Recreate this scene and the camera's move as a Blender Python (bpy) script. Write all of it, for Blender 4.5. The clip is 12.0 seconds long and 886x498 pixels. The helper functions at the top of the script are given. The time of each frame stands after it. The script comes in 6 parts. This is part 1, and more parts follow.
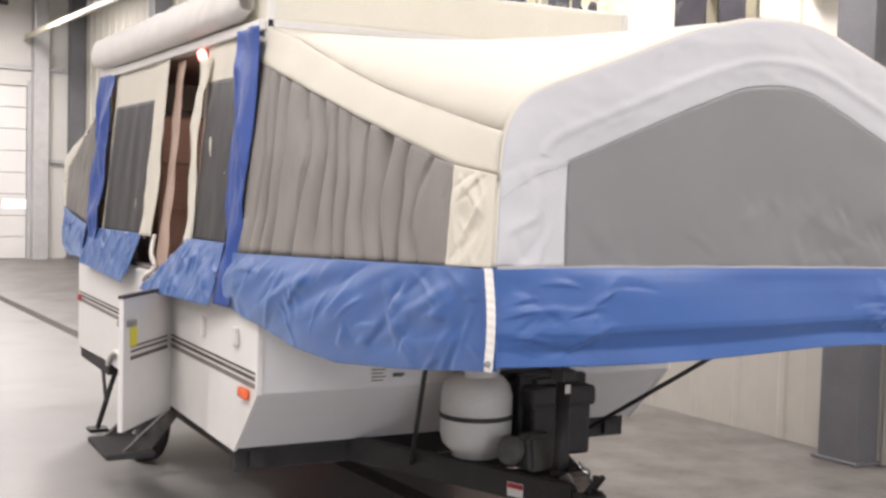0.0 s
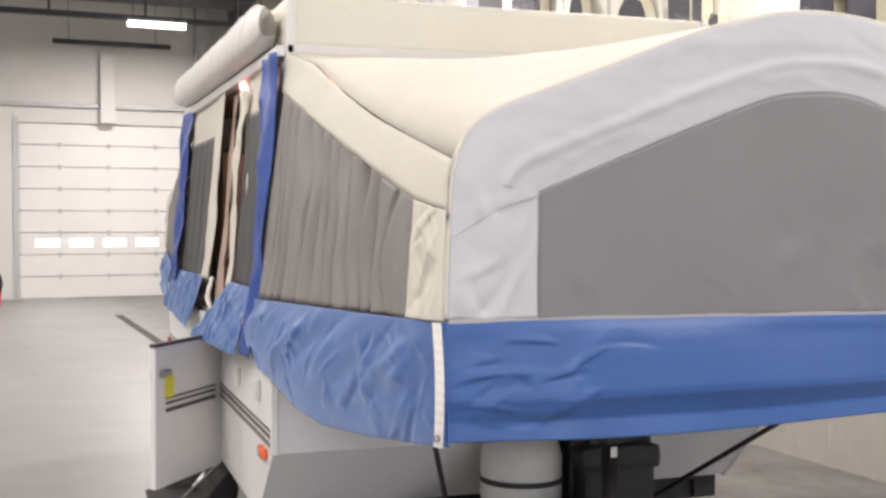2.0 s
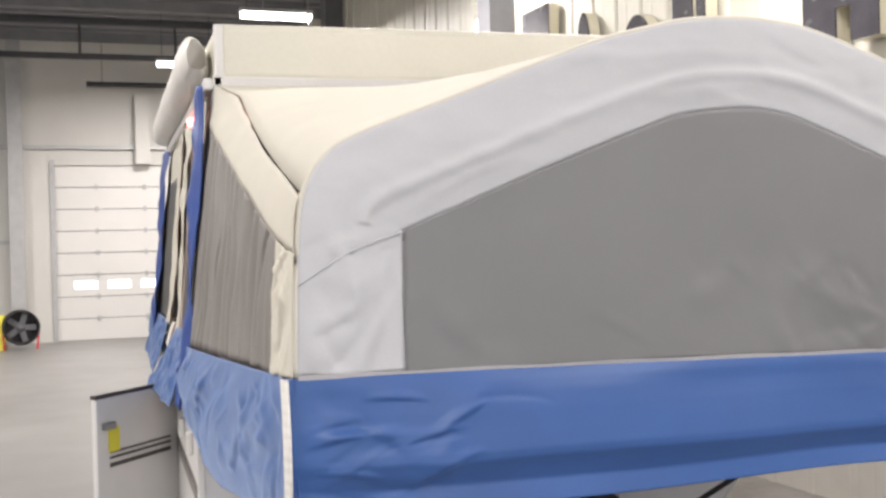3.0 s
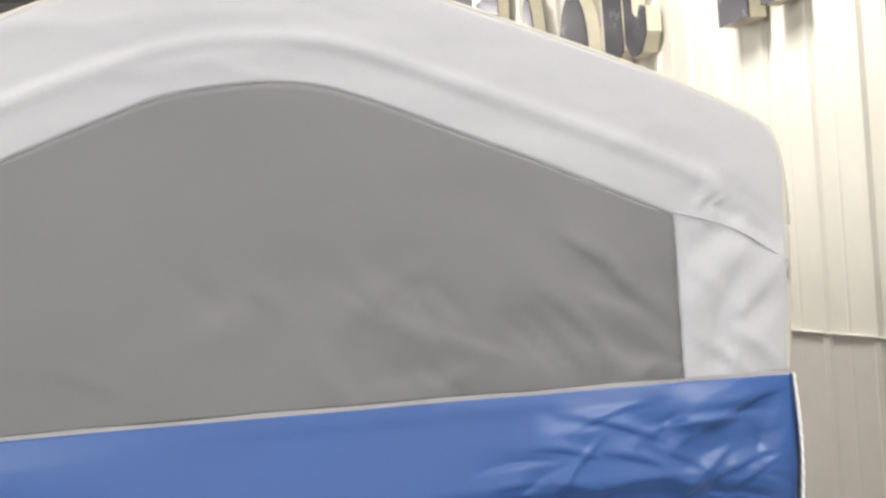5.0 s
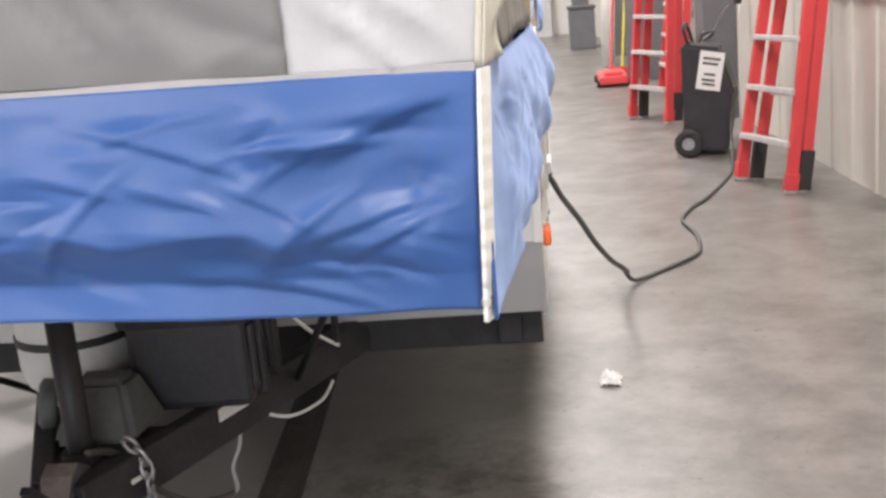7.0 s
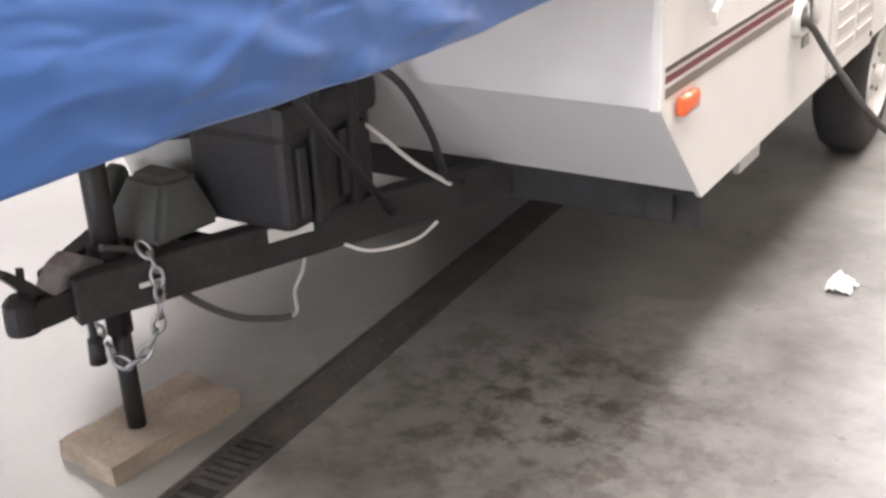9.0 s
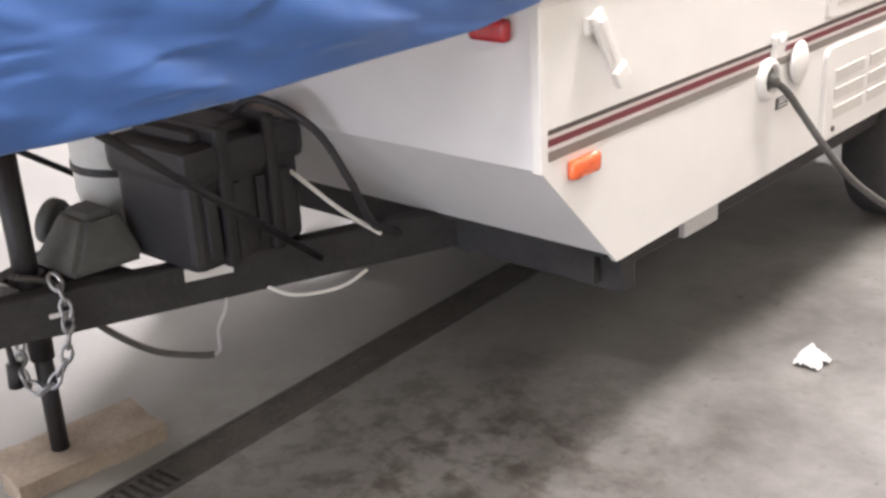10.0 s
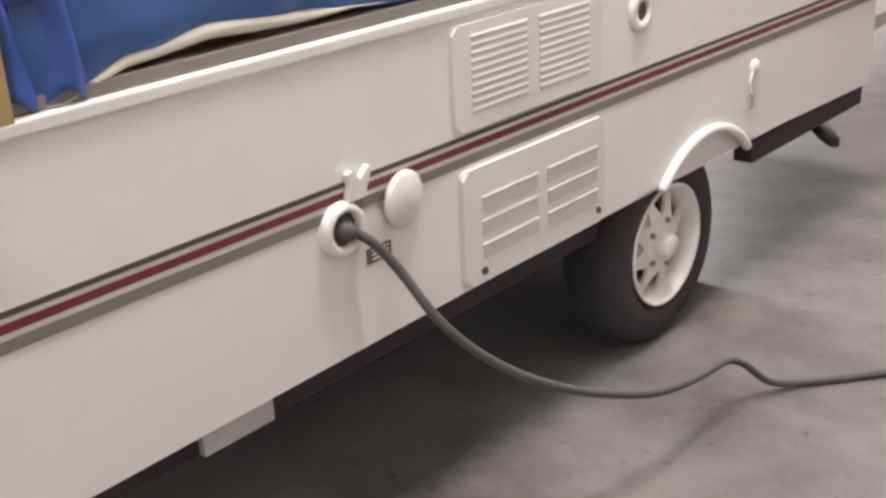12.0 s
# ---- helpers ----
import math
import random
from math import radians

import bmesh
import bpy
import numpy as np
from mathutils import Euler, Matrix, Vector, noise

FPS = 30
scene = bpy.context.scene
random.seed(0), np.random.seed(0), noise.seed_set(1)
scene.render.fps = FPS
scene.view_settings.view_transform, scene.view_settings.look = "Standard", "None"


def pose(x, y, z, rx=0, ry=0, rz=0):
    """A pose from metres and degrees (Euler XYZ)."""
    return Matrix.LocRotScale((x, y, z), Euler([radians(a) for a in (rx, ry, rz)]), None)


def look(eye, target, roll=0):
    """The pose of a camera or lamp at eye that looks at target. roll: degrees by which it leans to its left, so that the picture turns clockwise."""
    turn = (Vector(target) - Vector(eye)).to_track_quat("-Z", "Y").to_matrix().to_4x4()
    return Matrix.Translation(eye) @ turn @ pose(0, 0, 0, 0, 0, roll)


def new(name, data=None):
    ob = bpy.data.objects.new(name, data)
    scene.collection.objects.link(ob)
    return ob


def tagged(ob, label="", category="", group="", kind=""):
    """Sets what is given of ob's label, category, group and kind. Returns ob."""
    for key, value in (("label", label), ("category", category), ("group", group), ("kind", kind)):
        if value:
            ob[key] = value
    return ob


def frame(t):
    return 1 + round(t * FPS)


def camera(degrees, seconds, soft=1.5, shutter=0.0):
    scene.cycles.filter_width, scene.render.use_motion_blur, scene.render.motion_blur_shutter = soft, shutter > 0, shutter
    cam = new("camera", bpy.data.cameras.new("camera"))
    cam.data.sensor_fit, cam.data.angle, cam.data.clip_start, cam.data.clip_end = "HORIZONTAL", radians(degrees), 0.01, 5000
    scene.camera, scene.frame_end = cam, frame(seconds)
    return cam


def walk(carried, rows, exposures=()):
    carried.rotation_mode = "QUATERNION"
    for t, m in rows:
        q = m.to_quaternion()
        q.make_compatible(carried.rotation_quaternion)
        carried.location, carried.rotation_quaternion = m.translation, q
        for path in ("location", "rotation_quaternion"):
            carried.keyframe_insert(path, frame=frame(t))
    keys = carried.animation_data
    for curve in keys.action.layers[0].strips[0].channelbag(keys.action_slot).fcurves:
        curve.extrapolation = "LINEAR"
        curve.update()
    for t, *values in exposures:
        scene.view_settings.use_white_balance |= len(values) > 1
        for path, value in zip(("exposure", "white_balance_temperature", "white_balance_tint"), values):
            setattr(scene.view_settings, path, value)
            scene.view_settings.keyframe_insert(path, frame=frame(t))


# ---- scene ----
cam = camera(42.3, 12.0, 2.8)

PATH = [
    (0, (-2.58, -4.337, 1.63), (-1.626, -2.582, 1.521), 1.6),
    (0.5, (-2.484, -4.256, 1.638), (-1.556, -2.488, 1.54), 1.9),
    (1, (-2.26, -4.21, 1.639), (-1.424, -2.395, 1.558), 1.7),
    (1.5, (-2.059, -4.202, 1.668), (-1.319, -2.346, 1.589), 0.5),
    (2, (-1.828, -4.123, 1.661), (-1.171, -2.235, 1.598), 0.2),
    (2.5, (-1.577, -4.027, 1.662), (-0.986, -2.117, 1.627), 0.4),
    (2.7, (-1.477, -4.009, 1.674), (-0.903, -2.094, 1.65), -0.4),
    (4.3, (-0.605, -3.752, 1.685), (-0.061, -1.832, 1.706), -2.9),
    (4.5, (-0.489, -3.713, 1.701), (0.047, -1.786, 1.711), -3.1),
    (5, (-0.057, -3.634, 1.666), (0.365, -1.679, 1.667), -4.1),
    (5.5, (0.264, -3.498, 1.61), (0.568, -1.524, 1.49), -4.6),
    (6, (0.579, -3.306, 1.595), (0.723, -1.324, 1.369), -4.2),
    (6.5, (0.836, -3.128, 1.548), (0.798, -1.155, 1.223), -3.4),
    (7, (1.084, -2.916, 1.502), (0.888, -0.985, 1.019), -5.2),
    (7.2, (1.182, -2.794, 1.498), (0.931, -0.881, 0.97), -5.4),
    (8.8, (1.868, -2.299, 1.413), (0.91, -0.689, 0.712), -2.8),
    (9, (1.922, -2.188, 1.476), (0.916, -0.649, 0.689), -2.9),
    (9.5, (2.178, -2.015, 1.462), (1.005, -0.605, 0.664), -3.0),
    (10, (2.42, -1.796, 1.499), (1.156, -0.426, 0.773), -3.2),
    (10.5, (2.534, -1.484, 1.523), (1.281, -0.073, 0.861), -3.1),
    (11, (2.583, -1.118, 1.5), (1.321, 0.286, 0.842), -3.0),
    (11.5, (2.632, -0.768, 1.546), (1.345, 0.587, 0.830), -2.9),
    (12, (2.592, -0.424, 1.557), (1.35, 0.948, 0.81), -3.1),
]
EXPOSURE = [(0, 0.10, 6500, 15), (2.0, -0.06, 6500, 14), (2.7, -0.06, 6500, 13), (4.3, 0.02, 6500, 10), (5.0, 0.06, 6500, 10), (6.5, 0.28, 6500, 12), (7.2, 0.46, 6500, 14), (8.8, 0.93, 6350, 15), (9.5, 1.04, 6350, 15), (10.0, 0.98, 6350, 15), (10.5, 0.60, 6350, 16), (11.0, 0.32, 6350, 16), (12.0, 0.14, 6350, 16)]
walk(cam, [(t, look(eye, target, roll)) for t, eye, target, roll in PATH], EXPOSURE)


# ---- world ----
world = bpy.data.worlds.new("hall_air")
world.use_nodes = True
world.node_tree.nodes["Background"].inputs[0].default_value = (0.80, 0.86, 1.0, 1)
world.node_tree.nodes["Background"].inputs[1].default_value = 0.03
scene.world = world

# rows of ceiling strip lights: x, y of each centre
# (-5.6, 3.6) and (-4.2, -2.6) are unseen, added to brighten the door side
LAMPS = [(0.81, 16.2), (-4.6, 13.5), (1.47, 11.8), (-3.6, 6.8), (1.4, 1.7), (-3.6, 0.4), (1.7, -3.6), (-2.2, -5.0), (-6.5, -3.0), (-7.5, 8.0), (0.2, -8.5), (-5.6, 3.6), (-4.2, -2.6), (1.5, 6.8)]
LAMP_Z = 4.88
LAMP_W = 150.0
BRIGHT = {0: 1.5, 1: 1.8, 2: 1.3, 13: 1.4, 4: 1.5, 5: 0.75, 6: 0.9, 7: 0.9, 10: 0.85, 12: 0.55}
for i, (lx, ly) in enumerate(LAMPS):
    ld = bpy.data.lights.new("strip_light", "AREA")
    ld.shape, ld.size, ld.size_y, ld.energy = "RECTANGLE", 1.1, 0.34, LAMP_W * BRIGHT.get(i, 1.0)
    ld.color = (1.0, 0.955, 0.915)
    new("strip_light", ld).matrix_world = pose(lx, ly, LAMP_Z - 0.10)

# daylight fill: the open vehicle door in the south wall is unseen, added
day = bpy.data.lights.new("unseen_door_fill", "AREA")
day.shape, day.size, day.size_y, day.energy = "RECTANGLE", 7.0, 3.6, 170.0
day.color = (0.84, 0.91, 1.0)
new("unseen_door_fill", day).matrix_world = look((-1.0, -11.05, 1.85), (-1.0, 0.0, 1.6))


# ---- materials ----
def mat(name, col, rough=0.6, metal=0.0, var=0.12, scale=6.0, fine=60.0, bump=0.0, bump_scale=80.0, spec=0.5,
        emit=0.0, trans=0.0, col2=None, spread=0.5, sheen=0.0, coat=0.0):
    m = bpy.data.materials.new(name)
    m.use_nodes = True
    nt = m.node_tree
    bs = nt.nodes["Principled BSDF"]
    bs.inputs["Roughness"].default_value = rough
    bs.inputs["Metallic"].default_value = metal
    bs.inputs["Specular IOR Level"].default_value = spec
    bs.inputs["Sheen Weight"].default_value = sheen
    bs.inputs["Coat Weight"].default_value = coat
    tc = nt.nodes.new("ShaderNodeTexCoord")

    def noise_tex(sc, detail=4.0):
        n = nt.nodes.new("ShaderNodeTexNoise")
        n.inputs["Scale"].default_value = sc
        n.inputs["Detail"].default_value = detail
        nt.links.new(tc.outputs["Object"], n.inputs["Vector"])
        return n

    n1, n2 = noise_tex(scale), noise_tex(fine, 2.0)
    mixn = nt.nodes.new("ShaderNodeMix")
    mixn.inputs[0].default_value = 0.35
    nt.links.new(n1.outputs["Fac"], mixn.inputs[2])
    nt.links.new(n2.outputs["Fac"], mixn.inputs[3])
    ramp = nt.nodes.new("ShaderNodeValToRGB")
    a = Vector(col)
    b = Vector(col2) if col2 else a * (1 - 2 * var)
    ramp.color_ramp.elements[0].position, ramp.color_ramp.elements[1].position = 0.5 - spread / 2, 0.5 + spread / 2
    ramp.color_ramp.elements[0].color = (*b, 1)
    ramp.color_ramp.elements[1].color = (*[min(0.95, c * (1 + (0 if col2 else var))) for c in a], 1)
    nt.links.new(mixn.outputs[0], ramp.inputs[0])
    nt.links.new(ramp.outputs[0], bs.inputs["Base Color"])
    rr = nt.nodes.new("ShaderNodeMapRange")
    rr.inputs[3].default_value, rr.inputs[4].default_value = max(0.02, rough - 0.1), min(1.0, rough + 0.1)
    nt.links.new(n1.outputs["Fac"], rr.inputs[0])
    nt.links.new(rr.outputs[0], bs.inputs["Roughness"])
    if bump:
        n3 = noise_tex(bump_scale, 3.0)
        bp = nt.nodes.new("ShaderNodeBump")
        bp.inputs["Strength"].default_value = bump
        bp.inputs["Distance"].default_value = 0.01
        nt.links.new(n3.outputs["Fac"], bp.inputs["Height"])
        nt.links.new(bp.outputs[0], bs.inputs["Normal"])
    if emit:
        bs.inputs["Emission Color"].default_value = (*col, 1)
        bs.inputs["Emission Strength"].default_value = emit
    if trans:
        tr = nt.nodes.new("ShaderNodeBsdfTranslucent")
        nt.links.new(ramp.outputs[0], tr.inputs[0])
        mx = nt.nodes.new("ShaderNodeMixShader")
        mx.inputs[0].default_value = trans
        out = nt.nodes["Material Output"]
        nt.links.new(bs.outputs[0], mx.inputs[1])
        nt.links.new(tr.outputs[0], mx.inputs[2])
        nt.links.new(mx.outputs[0], out.inputs[0])
    return m


M = {}
M["shell"] = mat("white_aluminium_skin", (0.75, 0.735, 0.715), 0.38, var=0.03, scale=1.5, fine=12, bump=0.03, bump_scale=9)
# shell white again, cooler: the bluish front light is put into the colour
M["skin_cool_lit"] = mat("white_skin_cool_lit", (0.72, 0.71, 0.72), 0.42, var=0.03, scale=1.5, fine=12, bump=0.03, bump_scale=7)
M["trim_white"] = mat("white_trim", (0.71, 0.695, 0.67), 0.35, var=0.04)
M["roof"] = mat("cream_roof_skin", (0.73, 0.70, 0.60), 0.40, var=0.04, scale=2, bump=0.04, bump_scale=20)
M["canvas"] = mat("cream_canvas", (0.68, 0.65, 0.56), 0.75, var=0.04, scale=4, fine=300, bump=0.15, bump_scale=500, trans=0.10)
M["vinyl"] = mat("white_coated_canvas", (0.56, 0.56, 0.575), 0.40, var=0.04, scale=3, fine=200, bump=0.015, bump_scale=420, trans=0.1)
M["awning"] = mat("white_awning_vinyl", (0.82, 0.80, 0.76), 0.5, var=0.05, scale=5, fine=120, bump=0.08, bump_scale=90, trans=0.15)
M["screen"] = mat("grey_window_cloth", (0.196, 0.194, 0.197), 0.58, var=0.06, scale=3, fine=400, bump=0.1, bump_scale=700)
M["side_screen"] = mat("grey_side_screen", (0.23, 0.215, 0.20), 0.6, var=0.12, scale=5, fine=400, bump=0.1, bump_scale=700)
M["dark_vinyl"] = mat("smoked_clear_vinyl", (0.045, 0.044, 0.045), 0.42, var=0.25, scale=7)
M["blue"] = mat("blue_canvas", (0.025, 0.088, 0.285), 0.42, var=0.09, scale=5, fine=350, bump=0.05, bump_scale=420, sheen=0.55)
M["blue"].node_tree.nodes["Principled BSDF"].inputs["Sheen Tint"].default_value = (0.55, 0.70, 1.0, 1)
M["blue"].node_tree.nodes["Principled BSDF"].inputs["Sheen Roughness"].default_value = 0.45
M["blue_dark"] = mat("dark_blue_canvas", (0.034, 0.080, 0.31), 0.42, var=0.12, scale=5, fine=350, bump=0.1, bump_scale=420)
M["hem"] = mat("grey_hem_tape", (0.40, 0.385, 0.39), 0.6, var=0.08)
M["webbing"] = mat("white_strap", (0.78, 0.76, 0.72), 0.7, var=0.08, fine=200, bump=0.2, bump_scale=300)
M["black"] = mat("black_painted_steel", (0.018, 0.016, 0.018), 0.5, var=0.3, scale=15, bump=0.06)
M["frame_black"] = mat("dull_black_chassis", (0.030, 0.028, 0.029), 0.7, var=0.35, scale=10, bump=0.12, bump_scale=60)
M["rubber"] = mat("tyre_rubber", (0.035, 0.032, 0.032), 0.85, var=0.25, scale=20, bump=0.15, bump_scale=90)
M["wheel_white"] = mat("white_wheel_enamel", (0.78, 0.77, 0.74), 0.35, var=0.06)
M["steel"] = mat("worn_galvanised_steel", (0.42, 0.42, 0.43), 0.42, metal=0.9, var=0.2, scale=25)
M["tank"] = mat("grey_white_cylinder_paint", (0.60, 0.60, 0.58), 0.4, var=0.06, scale=8)
M["plastic"] = mat("white_plastic", (0.69, 0.675, 0.65), 0.4, var=0.03)
# darker copy of the white plastic: shade of the vent recesses as colour
M["slot_shade"] = mat("vent_shade_grey", (0.54, 0.525, 0.495), 0.6, var=0.06)
M["batt"] = mat("black_plastic_case", (0.030, 0.028, 0.031), 0.55, var=0.3, bump=0.1, bump_scale=150)
M["cover_grey"] = mat("dusty_grey_plastic", (0.10, 0.105, 0.10), 0.6, var=0.2, scale=12)
M["amber"] = mat("amber_lens", (0.80, 0.13, 0.03), 0.2, var=0.1, scale=60, coat=0.5)
M["red_lens"] = mat("red_lens", (0.45, 0.02, 0.03), 0.2, var=0.15, scale=60, coat=0.5)
M["maroon"] = mat("maroon_stripe", (0.16, 0.025, 0.035), 0.4, var=0.1)
M["taupe"] = mat("taupe_stripe", (0.20, 0.175, 0.16), 0.45, var=0.1)
M["charcoal"] = mat("charcoal_stripe", (0.075, 0.06, 0.055), 0.45, var=0.1)
M["cable"] = mat("grey_power_cable", (0.075, 0.07, 0.066), 0.55, var=0.15, scale=30)
M["label"] = mat("white_label", (0.75, 0.74, 0.72), 0.5, var=0.06)
M["print"] = mat("dark_print", (0.10, 0.09, 0.09), 0.6, var=0.1)
M["yellow"] = mat("yellow_tag", (0.80, 0.72, 0.06), 0.5, var=0.05)
M["wood"] = mat("worn_timber", (0.36, 0.295, 0.235), 0.75, var=0.2, scale=14, fine=90, bump=0.3, bump_scale=50, col2=(0.17, 0.13, 0.10))
M["ladder_red"] = mat("red_fibreglass", (0.62, 0.055, 0.06), 0.45, var=0.08, scale=10)
M["alu"] = mat("brushed_aluminium", (0.62, 0.61, 0.60), 0.4, metal=0.6, var=0.12, scale=20)
M["boot"] = mat("black_rubber_boot", (0.03, 0.028, 0.028), 0.7, var=0.2)
M["upper_wall"] = mat("cream_steel_panel", (0.62, 0.60, 0.525), 0.5, var=0.04, scale=1.2, fine=9, bump=0.02, bump_scale=6)
M["lower_wall"] = mat("off_white_liner_panel", (0.54, 0.515, 0.465), 0.5, var=0.06, scale=1.5, fine=8, bump=0.03, bump_scale=6)
M["far_wall"] = mat("pale_wall_panel", (0.66, 0.645, 0.61), 0.6, var=0.05, scale=1)
M["column"] = mat("grey_painted_column", (0.14, 0.14, 0.15), 0.5, var=0.12, scale=5)
M["deck"] = mat("grey_roof_deck", (0.22, 0.22, 0.235), 0.7, var=0.2, scale=2)
M["beam"] = mat("dark_beam_paint", (0.07, 0.07, 0.075), 0.6, var=0.2, scale=4)
M["gal_pale"] = mat("pale_galvanised_steel", (0.50, 0.50, 0.50), 0.5, metal=0.2, var=0.1, scale=6)
M["door_white"] = mat("white_sectional_door", (0.76, 0.745, 0.72), 0.5, var=0.03, scale=2)
M["sign"] = mat("dark_sign_face", (0.045, 0.042, 0.05), 0.25, var=0.15)
M["sign_edge"] = mat("ivory_sign_return", (0.62, 0.58, 0.45), 0.5, var=0.08)
M["lamp_glow"] = mat("strip_tube_glow", (1.0, 0.96, 0.92), 0.5, emit=9.0, var=0.02)
M["day"] = mat("daylight_pane", (0.92, 0.95, 1.0), 0.3, emit=2.2, var=0.02)
M["outdoors"] = mat("pale_outdoor_haze", (0.85, 0.91, 1.0), 0.8, emit=0.7, var=0.05, scale=0.4)
M["tissue"] = mat("white_tissue", (0.80, 0.79, 0.77), 0.85, var=0.04, trans=0.2)
M["interior"] = mat("brown_cabinet_laminate", (0.30, 0.20, 0.155), 0.5, var=0.15, scale=4)
M["interior2"] = mat("tan_curtain", (0.42, 0.31, 0.25), 0.8, var=0.12)
M["grate"] = mat("cast_iron_grating", (0.085, 0.077, 0.07), 0.6, metal=0.2, var=0.4, scale=18, bump=0.2)
M["silt"] = mat("packed_silt", (0.075, 0.066, 0.056), 0.8, var=0.35, scale=9, fine=70, bump=0.4, bump_scale=60)
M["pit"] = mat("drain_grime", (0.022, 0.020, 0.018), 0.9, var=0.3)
M["brass"] = mat("weathered_lift_post", (0.40, 0.36, 0.16), 0.45, metal=0.3, var=0.25, scale=14, col2=(0.42, 0.24, 0.12))


def concrete():
    m = mat("polished_concrete", (0.285, 0.278, 0.268), 0.38, var=0.05, scale=0.7, fine=38, bump=0.05, bump_scale=40)
    nt = m.node_tree
    bs = nt.nodes["Principled BSDF"]
    base = bs.inputs["Base Color"].links[0].from_socket
    tc = nt.nodes["Texture Coordinate"]
    sp = nt.nodes.new("ShaderNodeTexNoise")
    sp.inputs["Scale"].default_value, sp.inputs["Detail"].default_value, sp.inputs["Distortion"].default_value = 1.7, 10, 0.1
    nt.links.new(tc.outputs["Object"], sp.inputs["Vector"])
    rp = nt.nodes.new("ShaderNodeValToRGB")
    rp.color_ramp.elements[0].position, rp.color_ramp.elements[1].position = 0.25, 0.75
    rp.color_ramp.elements[0].color, rp.color_ramp.elements[1].color = (0.86, 0.853, 0.845, 1), (1.04, 1.035, 1.03, 1)
    nt.links.new(sp.outputs["Fac"], rp.inputs[0])
    mx = nt.nodes.new("ShaderNodeMix")
    mx.data_type, mx.blend_type = "RGBA", "MULTIPLY"
    mx.inputs[0].default_value = 1.0
    nt.links.new(base, mx.inputs[6])
    nt.links.new(rp.outputs[0], mx.inputs[7])
    # sparse dark spills and scuffs
    ms = nt.nodes.new("ShaderNodeTexNoise")
    ms.inputs["Scale"].default_value, ms.inputs["Detail"].default_value, ms.inputs["Roughness"].default_value = 3.3, 8, 0.62
    nt.links.new(tc.outputs["Object"], ms.inputs["Vector"])
    rs = nt.nodes.new("ShaderNodeValToRGB")
    rs.color_ramp.elements[0].position, rs.color_ramp.elements[1].position = 0.28, 0.50
    rs.color_ramp.elements[0].color, rs.color_ramp.elements[1].color = (0.76, 0.745, 0.73, 1), (1, 1, 1, 1)
    nt.links.new(ms.outputs["Fac"], rs.inputs[0])
    m2 = nt.nodes.new("ShaderNodeMix")
    m2.data_type, m2.blend_type = "RGBA", "MULTIPLY"
    m2.inputs[0].default_value = 1.0
    nt.links.new(mx.outputs[2], m2.inputs[6])
    nt.links.new(rs.outputs[0], m2.inputs[7])
    # the worn working side along the drain and the camper is dirtier
    sep = nt.nodes.new("ShaderNodeSeparateXYZ")
    nt.links.new(tc.outputs["Object"], sep.inputs[0])
    add = nt.nodes.new("ShaderNodeMath")
    add.operation = "MULTIPLY_ADD"
    nt.links.new(sp.outputs["Fac"], add.inputs[0])
    add.inputs[1].default_value = 2.2
    nt.links.new(sep.outputs[0], add.inputs[2])
    zone = nt.nodes.new("ShaderNodeMapRange")
    zone.inputs[1].default_value, zone.inputs[2].default_value, zone.inputs[3].default_value, zone.inputs[4].default_value = 0.7, 1.9, 0.0, 1.0
    nt.links.new(add.outputs[0], zone.inputs[0])
    half = nt.nodes.new("ShaderNodeMapRange")
    half.inputs[3].default_value, half.inputs[4].default_value = 0.04, 0.6
    nt.links.new(zone.outputs[0], half.inputs[0])
    nt.links.new(half.outputs[0], m2.inputs[0])
    # smeared grime: soft mottling with torn edges, and small dark drips
    gs = nt.nodes.new("ShaderNodeTexNoise")
    gs.inputs["Scale"].default_value, gs.inputs["Detail"].default_value, gs.inputs["Roughness"].default_value, gs.inputs["Distortion"].default_value = 2.6, 12, 0.70, 0.12
    nt.links.new(tc.outputs["Object"], gs.inputs["Vector"])
    gr = nt.nodes.new("ShaderNodeValToRGB")
    gr.color_ramp.elements[0].position, gr.color_ramp.elements[1].position = 0.33, 0.60
    gr.color_ramp.elements[0].color, gr.color_ramp.elements[1].color = (0.30, 0.28, 0.265, 1), (0.66, 0.645, 0.63, 1)
    nt.links.new(gs.outputs["Fac"], gr.inputs[0])
    dp = nt.nodes.new("ShaderNodeTexNoise")
    dp.inputs["Scale"].default_value, dp.inputs["Detail"].default_value, dp.inputs["Roughness"].default_value = 17.0, 5, 0.6
    nt.links.new(tc.outputs["Object"], dp.inputs["Vector"])
    dr = nt.nodes.new("ShaderNodeValToRGB")
    dr.color_ramp.elements[0].position, dr.color_ramp.elements[1].position = 0.27, 0.37
    dr.color_ramp.elements[0].color, dr.color_ramp.elements[1].color = (0.45, 0.42, 0.40, 1), (1, 1, 1, 1)
    nt.links.new(dp.outputs["Fac"], dr.inputs[0])
    m4 = nt.nodes.new("ShaderNodeMix")
    m4.data_type, m4.blend_type = "RGBA", "MULTIPLY"
    m4.inputs[0].default_value = 1.0
    nt.links.new(gr.outputs[0], m4.inputs[6])
    nt.links.new(dr.outputs[0], m4.inputs[7])
    m3 = nt.nodes.new("ShaderNodeMix")
    m3.data_type, m3.blend_type = "RGBA", "MULTIPLY"
    nt.links.new(zone.outputs[0], m3.inputs[0])
    nt.links.new(m2.outputs[2], m3.inputs[6])
    nt.links.new(m4.outputs[2], m3.inputs[7])
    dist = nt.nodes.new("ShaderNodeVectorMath")
